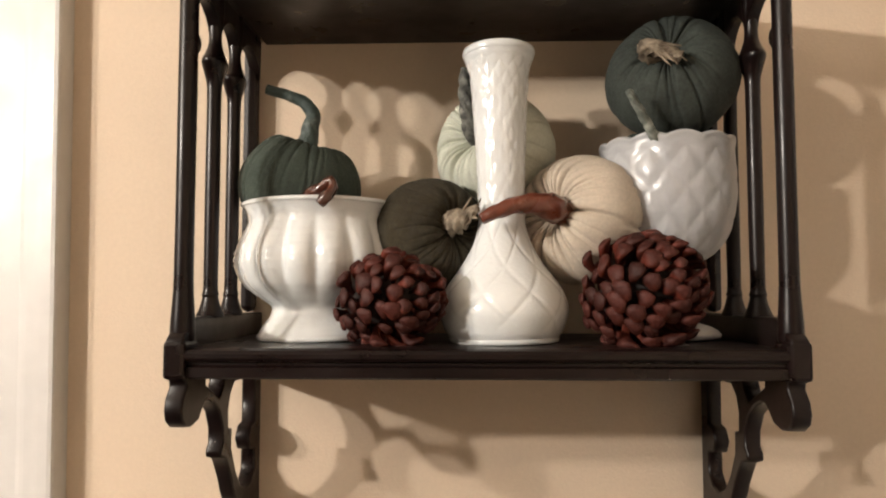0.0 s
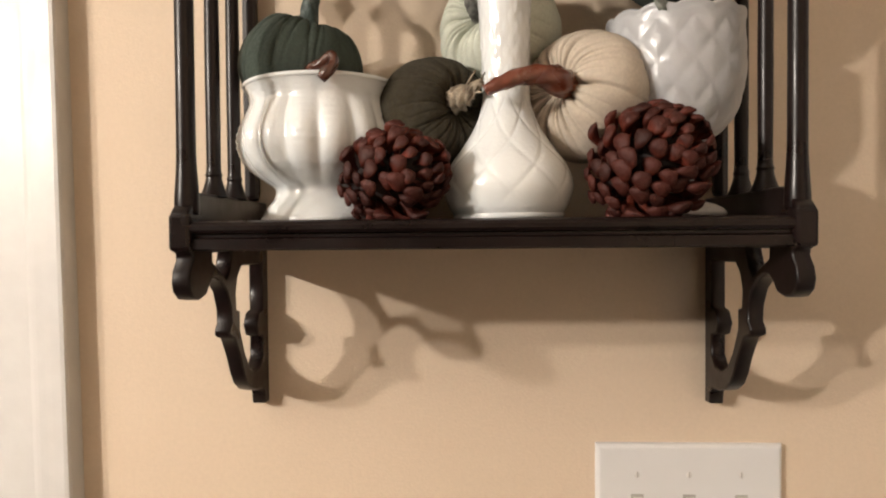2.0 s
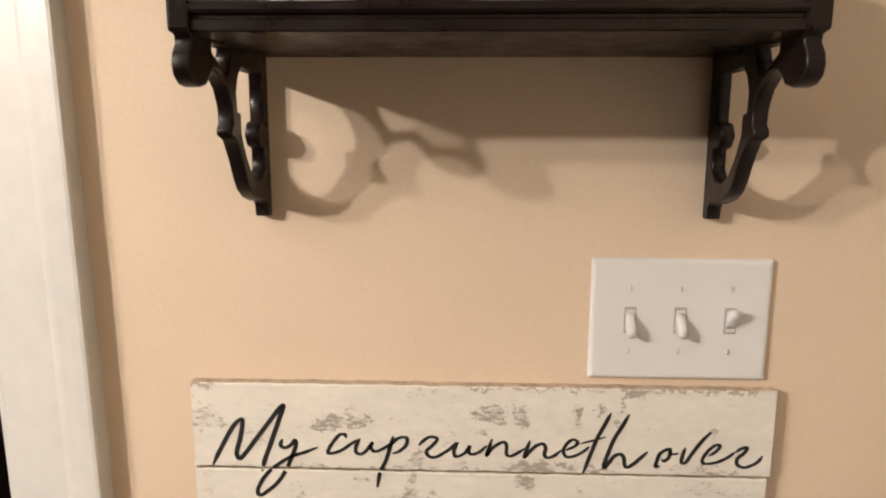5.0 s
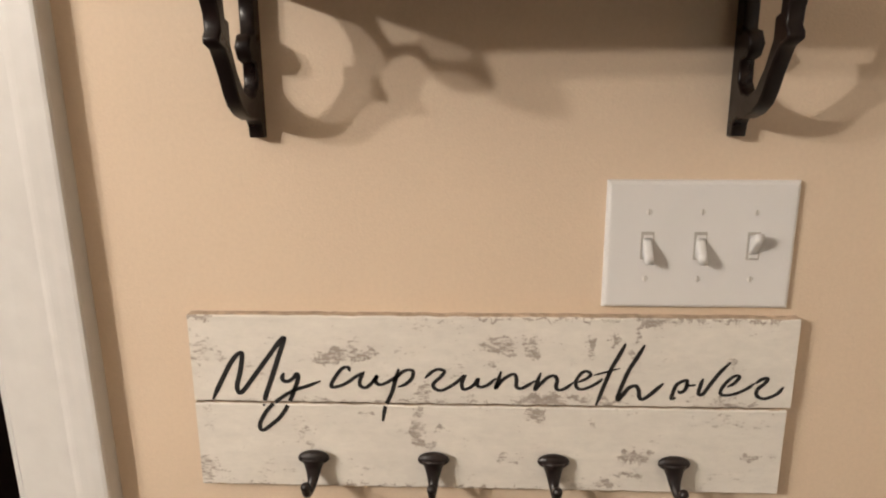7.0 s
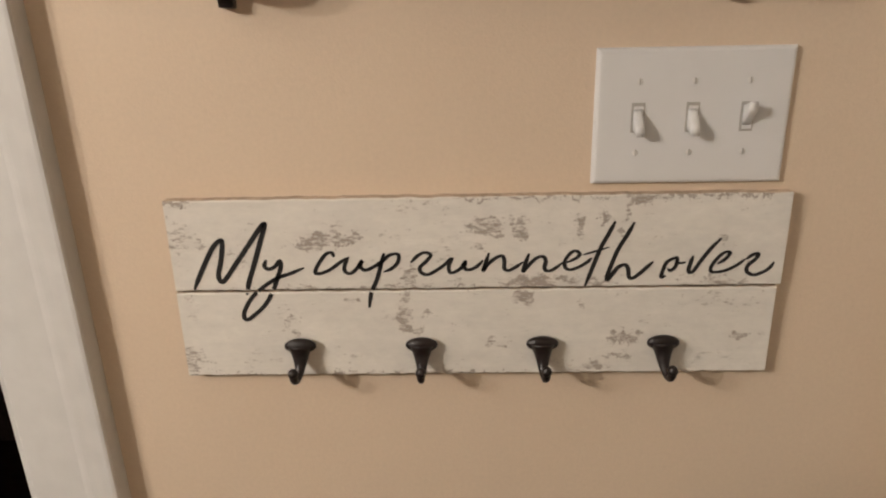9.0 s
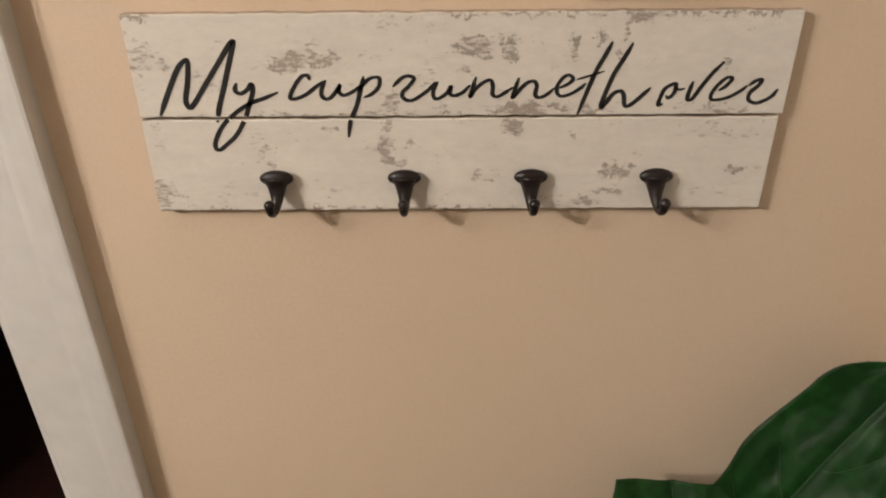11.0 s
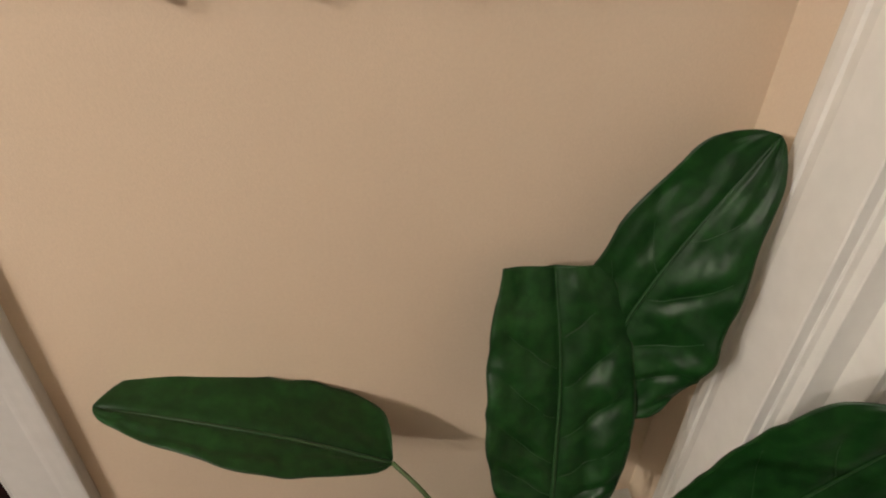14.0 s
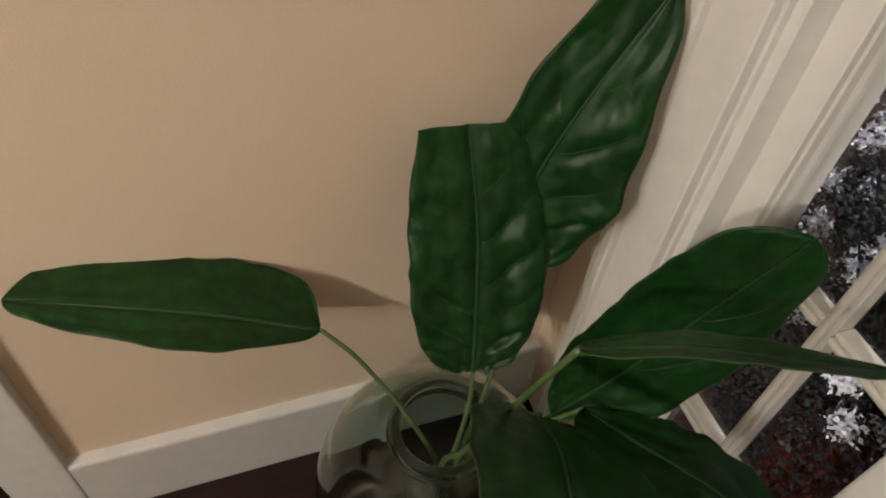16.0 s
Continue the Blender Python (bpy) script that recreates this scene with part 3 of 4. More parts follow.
def cloth_pumpkin(place, axis, radius, half, cloth, folds, label, stem_line, stem_radii, stem_mat, stem_label, seed, pleat=1.0, hollow=0.35):
    """A stuffed cloth pumpkin: gathered pleats run from the stem; the stem's line is given from the middle of the pumpkin."""
    turn = Vector(axis).normalized().to_track_quat("Z", "Y").to_matrix().to_4x4()
    root = thing("cloth_pumpkin", Matrix.Translation(place), label, "decoration", "cloth pumpkins on the shelf")
    bm = bmesh.new()
    rnd = random.Random(seed)
    waves = [(folds, 0.040 * pleat, rnd.random() * 6), (folds + 4, 0.024 * pleat, rnd.random() * 6), (folds * 2 + 1, 0.016 * pleat, rnd.random() * 6)]
    rows, n, seg = [], 56, 300
    for i in range(n + 1):
        f = math.pi * i / n
        row = []
        for k in range(seg):
            a = 2 * math.pi * k / seg
            near = math.exp(-(math.sin(f) / 0.60) ** 2)
            d = 0.0
            for m, amp, ph in waves:
                x = math.sin(m * a / 2 + ph + 0.30 * math.sin(2.2 * f + ph) + 0.7 * math.sin(2 * a + ph) + 0.5 * math.sin(3 * a + 2 * ph))
                keep = 0.5 + 0.9 * noise.noise(Vector((m + seed, 3 * math.cos(a), 3 * math.sin(a))))
                d += amp * (0.45 * abs(x) ** 0.6 - 1.1 * max(keep, 0.15) * math.exp(-(x / 0.15) ** 2)) * (0.15 + 1.55 * near)
            d += 0.03 * noise.noise(Vector((math.cos(a) * 1.6 + seed, math.sin(a) * 1.6, f * 1.4)))
            r = radius * math.sin(f) ** 0.86 * (1 + d)
            dent = hollow * math.exp(-(math.sin(f) / 0.34) ** 2)
            h = half * math.cos(f) * (1 - dent) * (1 + 1.5 * d)
            row.append(bm.verts.new((r * math.cos(a), r * math.sin(a), h)))
        rows.append(row)
    for u, v in zip(rows, rows[1:]):
        for k in range(seg):
            bm.faces.new((u[k], u[(k + 1) % seg], v[(k + 1) % seg], v[k]))
    bmesh.ops.remove_doubles(bm, verts=rows[0] + rows[-1], dist=1e-6)
    bmesh.ops.transform(bm, matrix=turn, verts=bm.verts)
    part("body", bm, cloth, root)
    line = [tuple(Vector(p) - Vector(place)) for p in stem_line]
    if stem_mat is DRY_STEM:
        frays = bmesh.new()
        for _ in range(7):
            end = Vector(line[-1]) + Vector((rnd.uniform(-1, 0.6), rnd.uniform(-0.6, 0.6), rnd.uniform(-1, 1))) * 0.008
            tube([line[1], tuple(Vector(line[2]) + Vector((rnd.uniform(-1, 1), -0.6, rnd.uniform(-1, 1))) * 0.005), tuple(end)], [0.0016, 0.0013, 0.0006], 10, 6, frays, rough=0.3)
        part("frayed_fibres", frays, DRY_STEM, root)
    part("stem", tube(line, stem_radii, 40, 20, rough=0.24 if stem_mat in (DRY_STEM, GREY_STEM, WOODY_STEM) else 0.07), stem_mat, root, stem_label)
    return root


cloth_pumpkin((-0.085, -0.080, 1.6225), (0.28, -0.12, 1), 0.0480, 0.0415, TEAL_FELT, 9, "dark green felt pumpkin with a curled stem in the ribbed bowl",
              [(-0.080, -0.080, 1.655), (-0.077, -0.080, 1.672), (-0.075, -0.080, 1.684), (-0.083, -0.081, 1.694), (-0.097, -0.082, 1.700), (-0.112, -0.083, 1.7045)],
              [0.0085, 0.0068, 0.0058, 0.0050, 0.0042, 0.0040], TEAL_STEM, "curled dark green stem", 1, 1.7)
cloth_pumpkin((-0.070, -0.079, 1.562), (0.1, -0.2, 1), 0.0400, 0.0300, TEAL_FELT, 8, "small dark green pumpkin low inside the ribbed bowl",
              [(-0.066, -0.100, 1.580), (-0.071, -0.118, 1.606), (-0.066, -0.128, 1.6125), (-0.058, -0.133, 1.6145), (-0.0505, -0.135, 1.6205), (-0.0480, -0.137, 1.6150), (-0.0520, -0.139, 1.6085), (-0.0575, -0.140, 1.6025)],
              [0.0055, 0.0050, 0.0046, 0.0042, 0.0034, 0.0036, 0.0046, 0.0036], BROWN_STEM, "shiny dark brown stem hooked over the rim", 2, 1.7)
cloth_pumpkin((0.0215, -0.082, 1.5815), (0.62, -0.78, 0.12), 0.0470, 0.0370, OLIVE_FELT, 9, "dark olive velvet pumpkin lying on its side beside the bowl",
              [(0.034, -0.098, 1.586), (0.0400, -0.1120, 1.5905), (0.0450, -0.1200, 1.5925), (0.0520, -0.1260, 1.5960), (0.0575, -0.1300, 1.5985)],
              [0.0060, 0.0085, 0.0062, 0.0036, 0.0026], DRY_STEM, "dried tan stem", 3, 1.7)
cloth_pumpkin((0.0740, -0.0485, 1.6560), (-0.42, -0.85, 0.20), 0.0500, 0.0420, MINT_CLOTH, 10, "pale mint velvet pumpkin leaning behind the bud vase",
              [(0.060, -0.074, 1.660), (0.0540, -0.0860, 1.6660), (0.0510, -0.0880, 1.6820), (0.0495, -0.0870, 1.7000), (0.0515, -0.0860, 1.7160)],
              [0.0060, 0.0062, 0.0056, 0.0050, 0.0048], WOODY_STEM, "grey woody stem", 4, 2.6)
cloth_pumpkin((0.1370, -0.0900, 1.5935), (-0.72, -0.66, 0.14), 0.0500, 0.0365, BEIGE_CLOTH, 11, "beige velvet pumpkin leaning against the bud vase",
              [(0.122, -0.112, 1.597), (0.1120, -0.1300, 1.5975), (0.0990, -0.1400, 1.6000), (0.0840, -0.1450, 1.5985), (0.0700, -0.1460, 1.5940), (0.0590, -0.1460, 1.5890)],
              [0.0090, 0.0105, 0.0078, 0.0062, 0.0052, 0.0040], RED_STEM, "long glazed red-brown stem", 5, 3.3)
cloth_pumpkin((0.2100, -0.0760, 1.6280), (-0.1, -0.2, 1), 0.0455, 0.0400, TEAL_FELT, 9, "dark green pumpkin filling the quilted compote",
              [(0.198, -0.105, 1.638), (0.1900, -0.1200, 1.6490), (0.1800, -0.1300, 1.6620), (0.1720, -0.1370, 1.6720), (0.1660, -0.1420, 1.6800)],
              [0.0040, 0.0036, 0.0030, 0.0026, 0.0022], GREY_STEM, "frosted silver stem", 6, 1.7)
cloth_pumpkin((0.2120, -0.0900, 1.7030), (-0.28, -0.80, 0.45), 0.0500, 0.0400, GREEN_FELT, 9, "grey-green velvet pumpkin stacked above the quilted compote",
              [(0.195, -0.112, 1.706), (0.1830, -0.1300, 1.7140), (0.1880, -0.1360, 1.7120), (0.1970, -0.1390, 1.7080), (0.2050, -0.1410, 1.7040)],
              [0.0060, 0.0064, 0.0050, 0.0044, 0.0036], DRY_STEM, "short dried tan stem", 7, 1.7)


def pine_cone(place, axis, length, radius, count, label, seed, tip):
    """An open cone of scales with rounded shell-like lips, set in a spiral round a core blackened for the shade between
    them.
    """
    turn = Vector(axis).normalized().to_track_quat("Z", "Y")
    root = thing("pine_cone", Matrix.Translation(place) @ turn.to_matrix().to_4x4(), label, "pine cone", "pine cones on the shelf")

    def girth(s):
        return radius * max(math.sin(math.pi * (0.06 + 0.93 * s)), 0.0) ** 0.62

    core = [(max(0.60 * girth(s), 0.001), length * (s - 0.5) * 0.80) for s in (0, 0.1, 0.25, 0.4, 0.55, 0.7, 0.85, 0.95, 1.0)]
    part("core", lathe(core, 24, 20), CONE_CORE, root)
    # one scale: a stalk along +x that swells to a rounded lip
    bm = bmesh.new()
    rows = []
    for u, w, h in zip((0, 0.2, 0.42, 0.60, 0.74, 0.86, 0.94, 0.985), (0.06, 0.08, 0.11, 0.17, 0.225, 0.25, 0.215, 0.12), (0.05, 0.05, 0.06, 0.10, 0.14, 0.165, 0.15, 0.09)):
        top, low = [], []
        for k in range(7):
            q = (k - 3) / 3
            x = u - 0.05 * q * q * u
            z = 0.10 * u * u + 0.16 * u ** 6 - 0.22 * w * q * q + 0.02 * math.exp(-(q / 0.25) ** 2)
            top.append(bm.verts.new((x, w * q, z + h * (1 - 0.6 * q * q))))
            low.append(bm.verts.new((x, w * q, z - h * (1 - 0.6 * q * q))))
        rows.append(top + low[::-1])
    n = len(rows[0])
    for p, r in zip(rows, rows[1:]):
        for k in range(n):
            bm.faces.new((p[k], p[(k + 1) % n], r[(k + 1) % n], r[k]))
    bm.faces.new(rows[0])
    bm.faces.new(rows[-1])
    rnd = random.Random(seed)
    first = None
    for i in range(count):
        s = 0.04 + 0.93 * (i + 0.5) / count
        a = i * 2.39996 + rnd.uniform(-0.12, 0.12)
        g = girth(s)
        size = tip * (0.66 + 0.60 * math.sin(math.pi * s)) * rnd.uniform(0.85, 1.15)
        lean = math.radians(-6 + 86 * s ** 1.6) + rnd.uniform(-0.24, 0.24)
        if first is None:
            first = ob = part("scale", bm, CONE, root)
        else:
            ob = new("scale", first.data)
            ob.parent = root
        reach = max(g * rnd.uniform(0.92, 1.22) - 0.86 * size * math.cos(lean), 0.0005)
        h = length * (s - 0.5) - 0.55 * size * math.sin(lean)
        ob.matrix_basis = Matrix.Rotation(a, 4, "Z") @ Matrix.Translation((reach, 0, h)) @ Matrix.Rotation(-lean, 4, "Y") @ Matrix.Rotation(rnd.uniform(-0.35, 0.35), 4, "X") @ Matrix.Diagonal((size, size * rnd.uniform(0.88, 1.12), size * rnd.uniform(0.9, 1.15), 1))
    return root


pine_cone((-0.0080, -0.1385, 1.5325), (0.80, -0.55, 0.20), 0.086, 0.0310, 98, "red-brown open pine cone lying between bowl and bud vase", 11, 0.0212)
pine_cone((0.1715, -0.1380, 1.5355), (0.60, -0.70, 0.40), 0.090, 0.0385, 122, "large red-brown open pine cone in front of the compote", 12, 0.0232)


# ---- light switches ----
def switch_plate():
    root = thing("light_switch", pose(0.2365, 0, 1.2395, 0, 0.9, 0), "white three-gang wall plate with three toggle light switches", "light switch")
    bm = box(-0.0825, -0.0062, -0.0578, 0.0825, 0.0, 0.0578)
    rim = [e for e in bm.edges if all(v.co.y < -0.003 for v in e.verts)]
    bmesh.ops.bevel(bm, geom=rim, offset=0.0055, segments=4, profile=0.6, affect="EDGES")
    part("plate", bm, PLATE, root, smooth=False)
    for k, up in ((-1, False), (0, False), (1, True)):
        x = 0.046 * k
        # raised grey strip painted as recess shade; the off-centre bezel bares its left and top
        part("slot", box(x - 0.0056, -0.0070, -0.0125, x + 0.0056, -0.0060, 0.0125, 0.0004), SLOT_SHADE, root, smooth=False)
        part("bezel", box(x - 0.0036, -0.0072, -0.0106, x + 0.0046, -0.0066, 0.0098, 0.0002), PLATE, root, smooth=False)
        s = 1 if up else -1
        bm = bmesh.new()
        rows = []
        for i in range(5):
            u = i / 4
            w, h = 0.0042 - 0.0006 * u, 0.0088 - 0.0050 * u
            c = Vector((x, -0.007 - 0.0125 * u, s * (0.0012 + 0.0092 * u)))
            rows.append([bm.verts.new(c + Vector((w * math.copysign(min(1, abs(math.cos(q)) * 1.3), math.cos(q)), 0,
                                                      h * math.copysign(min(1, abs(math.sin(q)) * 1.3), math.sin(q))))) for q in [2 * math.pi * (j + 0.5) / 12 for j in range(12)]])
        for a, b in zip(rows, rows[1:]):
            for j in range(12):
                bm.faces.new((a[j], a[(j + 1) % 12], b[(j + 1) % 12], b[j]))
        bm.faces.new(rows[-1])
        bm.faces.new(rows[0])
        part("toggle", bm, PLATE, root, "toggle flipped up" if up else "toggle flipped down")
        for z in (-0.03015, 0.03015):
            bm = lathe([(0.0001, 0.0), (0.0024, 0.0002), (0.0024, 0.0004), (0.0016, 0.0007), (0.0001, 0.0008)], 12, 14)
            bmesh.ops.transform(bm, matrix=pose(x, -0.0060, z, 90, 0, 0), verts=bm.verts)
            screw = part("screw", bm, SCREW, root)
            part("screw_slot", box(x - 0.0005, -0.0072, z - 0.0024, x + 0.0005, -0.0066, z + 0.0026), SLOT_SHADE, screw, smooth=False)


switch_plate()


# ---- lettered board with hooks ----
board = thing("coat_rack", pose(0.0505, -0.0005, 1.0887, 0, 0.8, 0) @ Matrix.Diagonal((1.0097, 1, 1.0097, 1)), "distressed white plank sign with black script and four iron hooks", "coat rack")


def plank(x0, x1, z0, z1, seed, paint):
    bm = bmesh.new()
    cols, rnd = 90, random.Random(seed)
    wob = [rnd.uniform(-1, 1) for _ in range(cols + 1)]
    rings = []
    for i in range(cols + 1):
        x = x0 + (x1 - x0) * i / cols
        a = 0.0007 * noise.noise(Vector((x * 60, seed, 0))) + 0.00035 * wob[i]
        b = 0.0007 * noise.noise(Vector((x * 60, seed, 9))) - 0.00035 * wob[-i]
        e = 0.0012
        rings.append([bm.verts.new(p) for p in ((x, 0, z0 + b), (x, -0.012 + e, z0 + b), (x, -0.012, z0 + b + e), (x, -0.012, z1 + a - e), (x, -0.012 + e, z1 + a), (x, 0, z1 + a))])
    for p, q in zip(rings, rings[1:]):
        for k in range(6):
            bm.faces.new((p[k], p[(k + 1) % 6], q[(k + 1) % 6], q[k]))
    bm.faces.new(rings[0])
    bm.faces.new(rings[-1])
    ob = part("plank", bm, paint, board, smooth=False)
    ob.data.materials.append(RAW_EDGE)
    for f in ob.data.polygons:
        if f.normal.y > -0.5:
            f.material_index = 1
    return ob


plank(-0.2765, 0.2735, 0.0012, 0.0868, 3, UPPER_WORN)
plank(-0.2765, 0.2705, -0.0868, -0.0008, 7, LOWER_WORN)


def stroke(letter, width, points):
    """One brush stroke of a letter, given in millimetres on the board, as a thin raised ribbon of paint."""
    line = glide([(x, z, 0) for x, z in points], len(points) * 6)
    bm = bmesh.new()
    rows, n = [], len(line)
    for i, c in enumerate(line):
        t = (line[min(i + 1, n - 1)] - line[max(i - 1, 0)])
        t = t.normalized() if t.length > 1e-6 else Vector((1, 0, 0))
        w = 0.5 * width * (0.82 + 0.28 * abs(t.y)) * (0.45 + 0.55 * min(1, i / 4, (n - 1 - i) / 5)) * (1 + 0.12 * noise.noise(Vector((c.x * 0.3, c.y * 0.3, 2))))
        s = Vector((-t.y, t.x, 0)) * w
        rows.append([bm.verts.new((p.x / 1000, y, p.y / 1000)) for p, y in ((c + s, -0.0118), (c + s, -0.0124), (c - s, -0.0124), (c - s, -0.0118))])
    for p, q in zip(rows, rows[1:]):
        if -0.0014 < (p[0].co.z + q[2].co.z) / 2 < 0.0016:  # no paint across the joint of the planks
            continue
        for k in range(4):
            bm.faces.new((p[k], p[(k + 1) % 4], q[(k + 1) % 4], q[k]))
    bm.faces.new(rows[0])
    bm.faces.new(rows[-1])
    part("letter_" + letter.lower(), bm, INK, board, smooth=False)


# the words "My cup runneth over" in brush script
stroke("M", 4.2, [(-259, 3), (-251, 19), (-238, 42), (-230, 50), (-228, 47), (-231, 31), (-235, 17), (-233, 10), (-228, 14), (-213, 34), (-201, 50), (-191, 63), (-188, 64), (-194, 47), (-202, 25), (-208, 9), (-211, -3)])
stroke("y", 3.8, [(-190, 31), (-192, 25), (-188, 22), (-182, 25), (-178, 30), (-177, 25), (-181, 14), (-187, 0), (-196, -14), (-206, -23), (-213, -28), (-216, -26), (-215, -19), (-207, -6), (-196, 4), (-182, 13), (-168, 18), (-156, 23)])
stroke("c", 3.4, [(-128, 33), (-130, 37), (-135, 36), (-141, 29), (-146, 20), (-144, 17), (-134, 20), (-124, 27), (-117, 32)])
stroke("u", 3.4, [(-115, 33), (-119, 25), (-119, 19), (-114, 17), (-108, 22), (-103, 29), (-105, 24), (-101, 20), (-93, 23), (-87, 28)])
stroke("p", 3.6, [(-83, 36), (-86, 26), (-90, 12), (-95, 1), (-97, -5), (-99, -17)])
stroke("p", 3.3, [(-89, 23), (-81, 32), (-75, 35), (-70, 34), (-71, 27), (-77, 21), (-84, 18)])
stroke("r", 3.3, [(-59, 27), (-53, 33), (-47, 36), (-41, 34), (-45, 28), (-51, 22), (-50, 17), (-44, 15), (-36, 19), (-28, 25), (-23, 31)])
stroke("u", 3.3, [(-21, 31), (-25, 23), (-24, 17), (-20, 17), (-14, 21), (-10, 27), (-11, 21), (-7, 19), (0, 22), (6, 28)])
stroke("n", 3.3, [(11, 35), (8, 25), (6, 18), (10, 24), (17, 30), (23, 32), (25, 27), (25, 20), (29, 18), (35, 21), (42, 26)])
stroke("n", 3.3, [(47, 34), (44, 25), (42, 17), (47, 23), (53, 29), (59, 31), (62, 27), (61, 20), (64, 17), (70, 19), (77, 25)])
stroke("e", 3.1, [(81, 25), (89, 29), (92, 33), (88, 36), (83, 33), (79, 26), (80, 20), (84, 18), (91, 20), (99, 25), (103, 29)])
stroke("t", 3.5, [(122, 63), (117, 52), (111, 40), (107, 29), (103, 17), (98, 2)])
stroke("t", 2.2, [(95, 32), (105, 35), (118, 39)])
stroke("h", 3.6, [(139, 62), (133, 50), (126, 37), (121, 23), (118, 13), (118, 8), (122, 13), (127, 20), (133, 22), (136, 18), (137, 11), (140, 9), (146, 13), (152, 19), (158, 25)])
stroke("o", 3.2, [(170, 11), (166, 10), (167, 16), (170, 24), (177, 28), (179, 27), (178, 20), (174, 16), (171, 18)])
stroke("o", 2.4, [(177, 25), (182, 23), (187, 24)])
stroke("v", 3.3, [(193, 30), (191, 23), (190, 15), (194, 15), (200, 25), (208, 37), (216, 46)])
stroke("e", 3.1, [(215, 22), (221, 26), (225, 32), (221, 33), (215, 28), (210, 20), (210, 15), (215, 14), (224, 16), (233, 21), (239, 26)])
stroke("r", 3.3, [(240, 26), (245, 30), (250, 31), (248, 26), (242, 20), (242, 14), (248, 11), (255, 13), (261, 17), (265, 23)])


def hook(x, z, bend):
    bm = bmesh.new()
    bmesh.ops.create_uvsphere(bm, u_segments=28, v_segments=14, radius=1)
    bmesh.ops.transform(bm, matrix=Matrix.Translation((x, -0.0175, z)) @ Matrix.Diagonal((0.0150, 0.0058, 0.0074, 1)), verts=bm.verts)
    base = part("hook", bm, IRON, board, "black iron coat hook")
    path = [(x, -0.0175, z - 0.001), (x, -0.020, z - 0.008), (x, -0.025, z - 0.017), (x + bend * 0.3, -0.031, z - 0.0230), (x + bend * 0.6, -0.0380, z - 0.0252),
            (x + bend, -0.0440, z - 0.0215), (x + bend, -0.0460, z - 0.0140)]
    part("arm", tube(path, [0.0118, 0.0082, 0.0054, 0.0040, 0.0032, 0.0036, 0.0042], 34, 14), IRON, base)
    bm = bmesh.new()
    bmesh.ops.create_uvsphere(bm, u_segments=14, v_segments=8, radius=0.0048)
    bmesh.ops.translate(bm, vec=path[-1], verts=bm.verts)
    part("ball_tip", bm, IRON, base)


for x, bend in ((-0.1650, -0.002), (-0.0515, 0.0), (0.0605, 0.001), (0.1715, 0.002)):
    hook(x, -0.0530, bend)


# ---- leaves in a glass jar ----
def glass_jar():
    root = thing("glass_jar", pose(0.212, -0.226, FLOOR + 0.0005), "large round smoky green glass jar on the dark floor", "vase")
    prof = [(0.002, 0.004), (0.088, 0.0005), (0.105, 0.004), (0.146, 0.060), (0.173, 0.130), (0.180, 0.205), (0.174, 0.272), (0.150, 0.328), (0.118, 0.361), (0.086, 0.373), (0.0705, 0.380), (0.066, 0.392),
            (0.0665, 0.4000), (0.0645, 0.4015), (0.0610, 0.3990), (0.0600, 0.392), (0.064, 0.381), (0.082, 0.367), (0.113, 0.355), (0.144, 0.323), (0.168, 0.270), (0.174, 0.205), (0.167, 0.131), (0.140, 0.062),
            (0.100, 0.010), (0.084, 0.006), (0.002, 0.009)]
    part("body", lathe(prof, 150, 96), JAR_GLASS, root)

    def bead(r, z, a, b):
        line = [(r + a * math.cos(2 * math.pi * k / 12), z + b * math.sin(2 * math.pi * k / 12)) for k in range(13)]
        return lathe(line, 26, 96, closed_ends=False)

    part("rim", bead(0.0650, 0.4065, 0.0070, 0.0050), RIM_GLASS, root, "rolled glass rim")
    part("neck_ring", bead(0.0725, 0.3870, 0.0036, 0.0034), RIM_GLASS, root, "raised ring round the neck")


glass_jar()


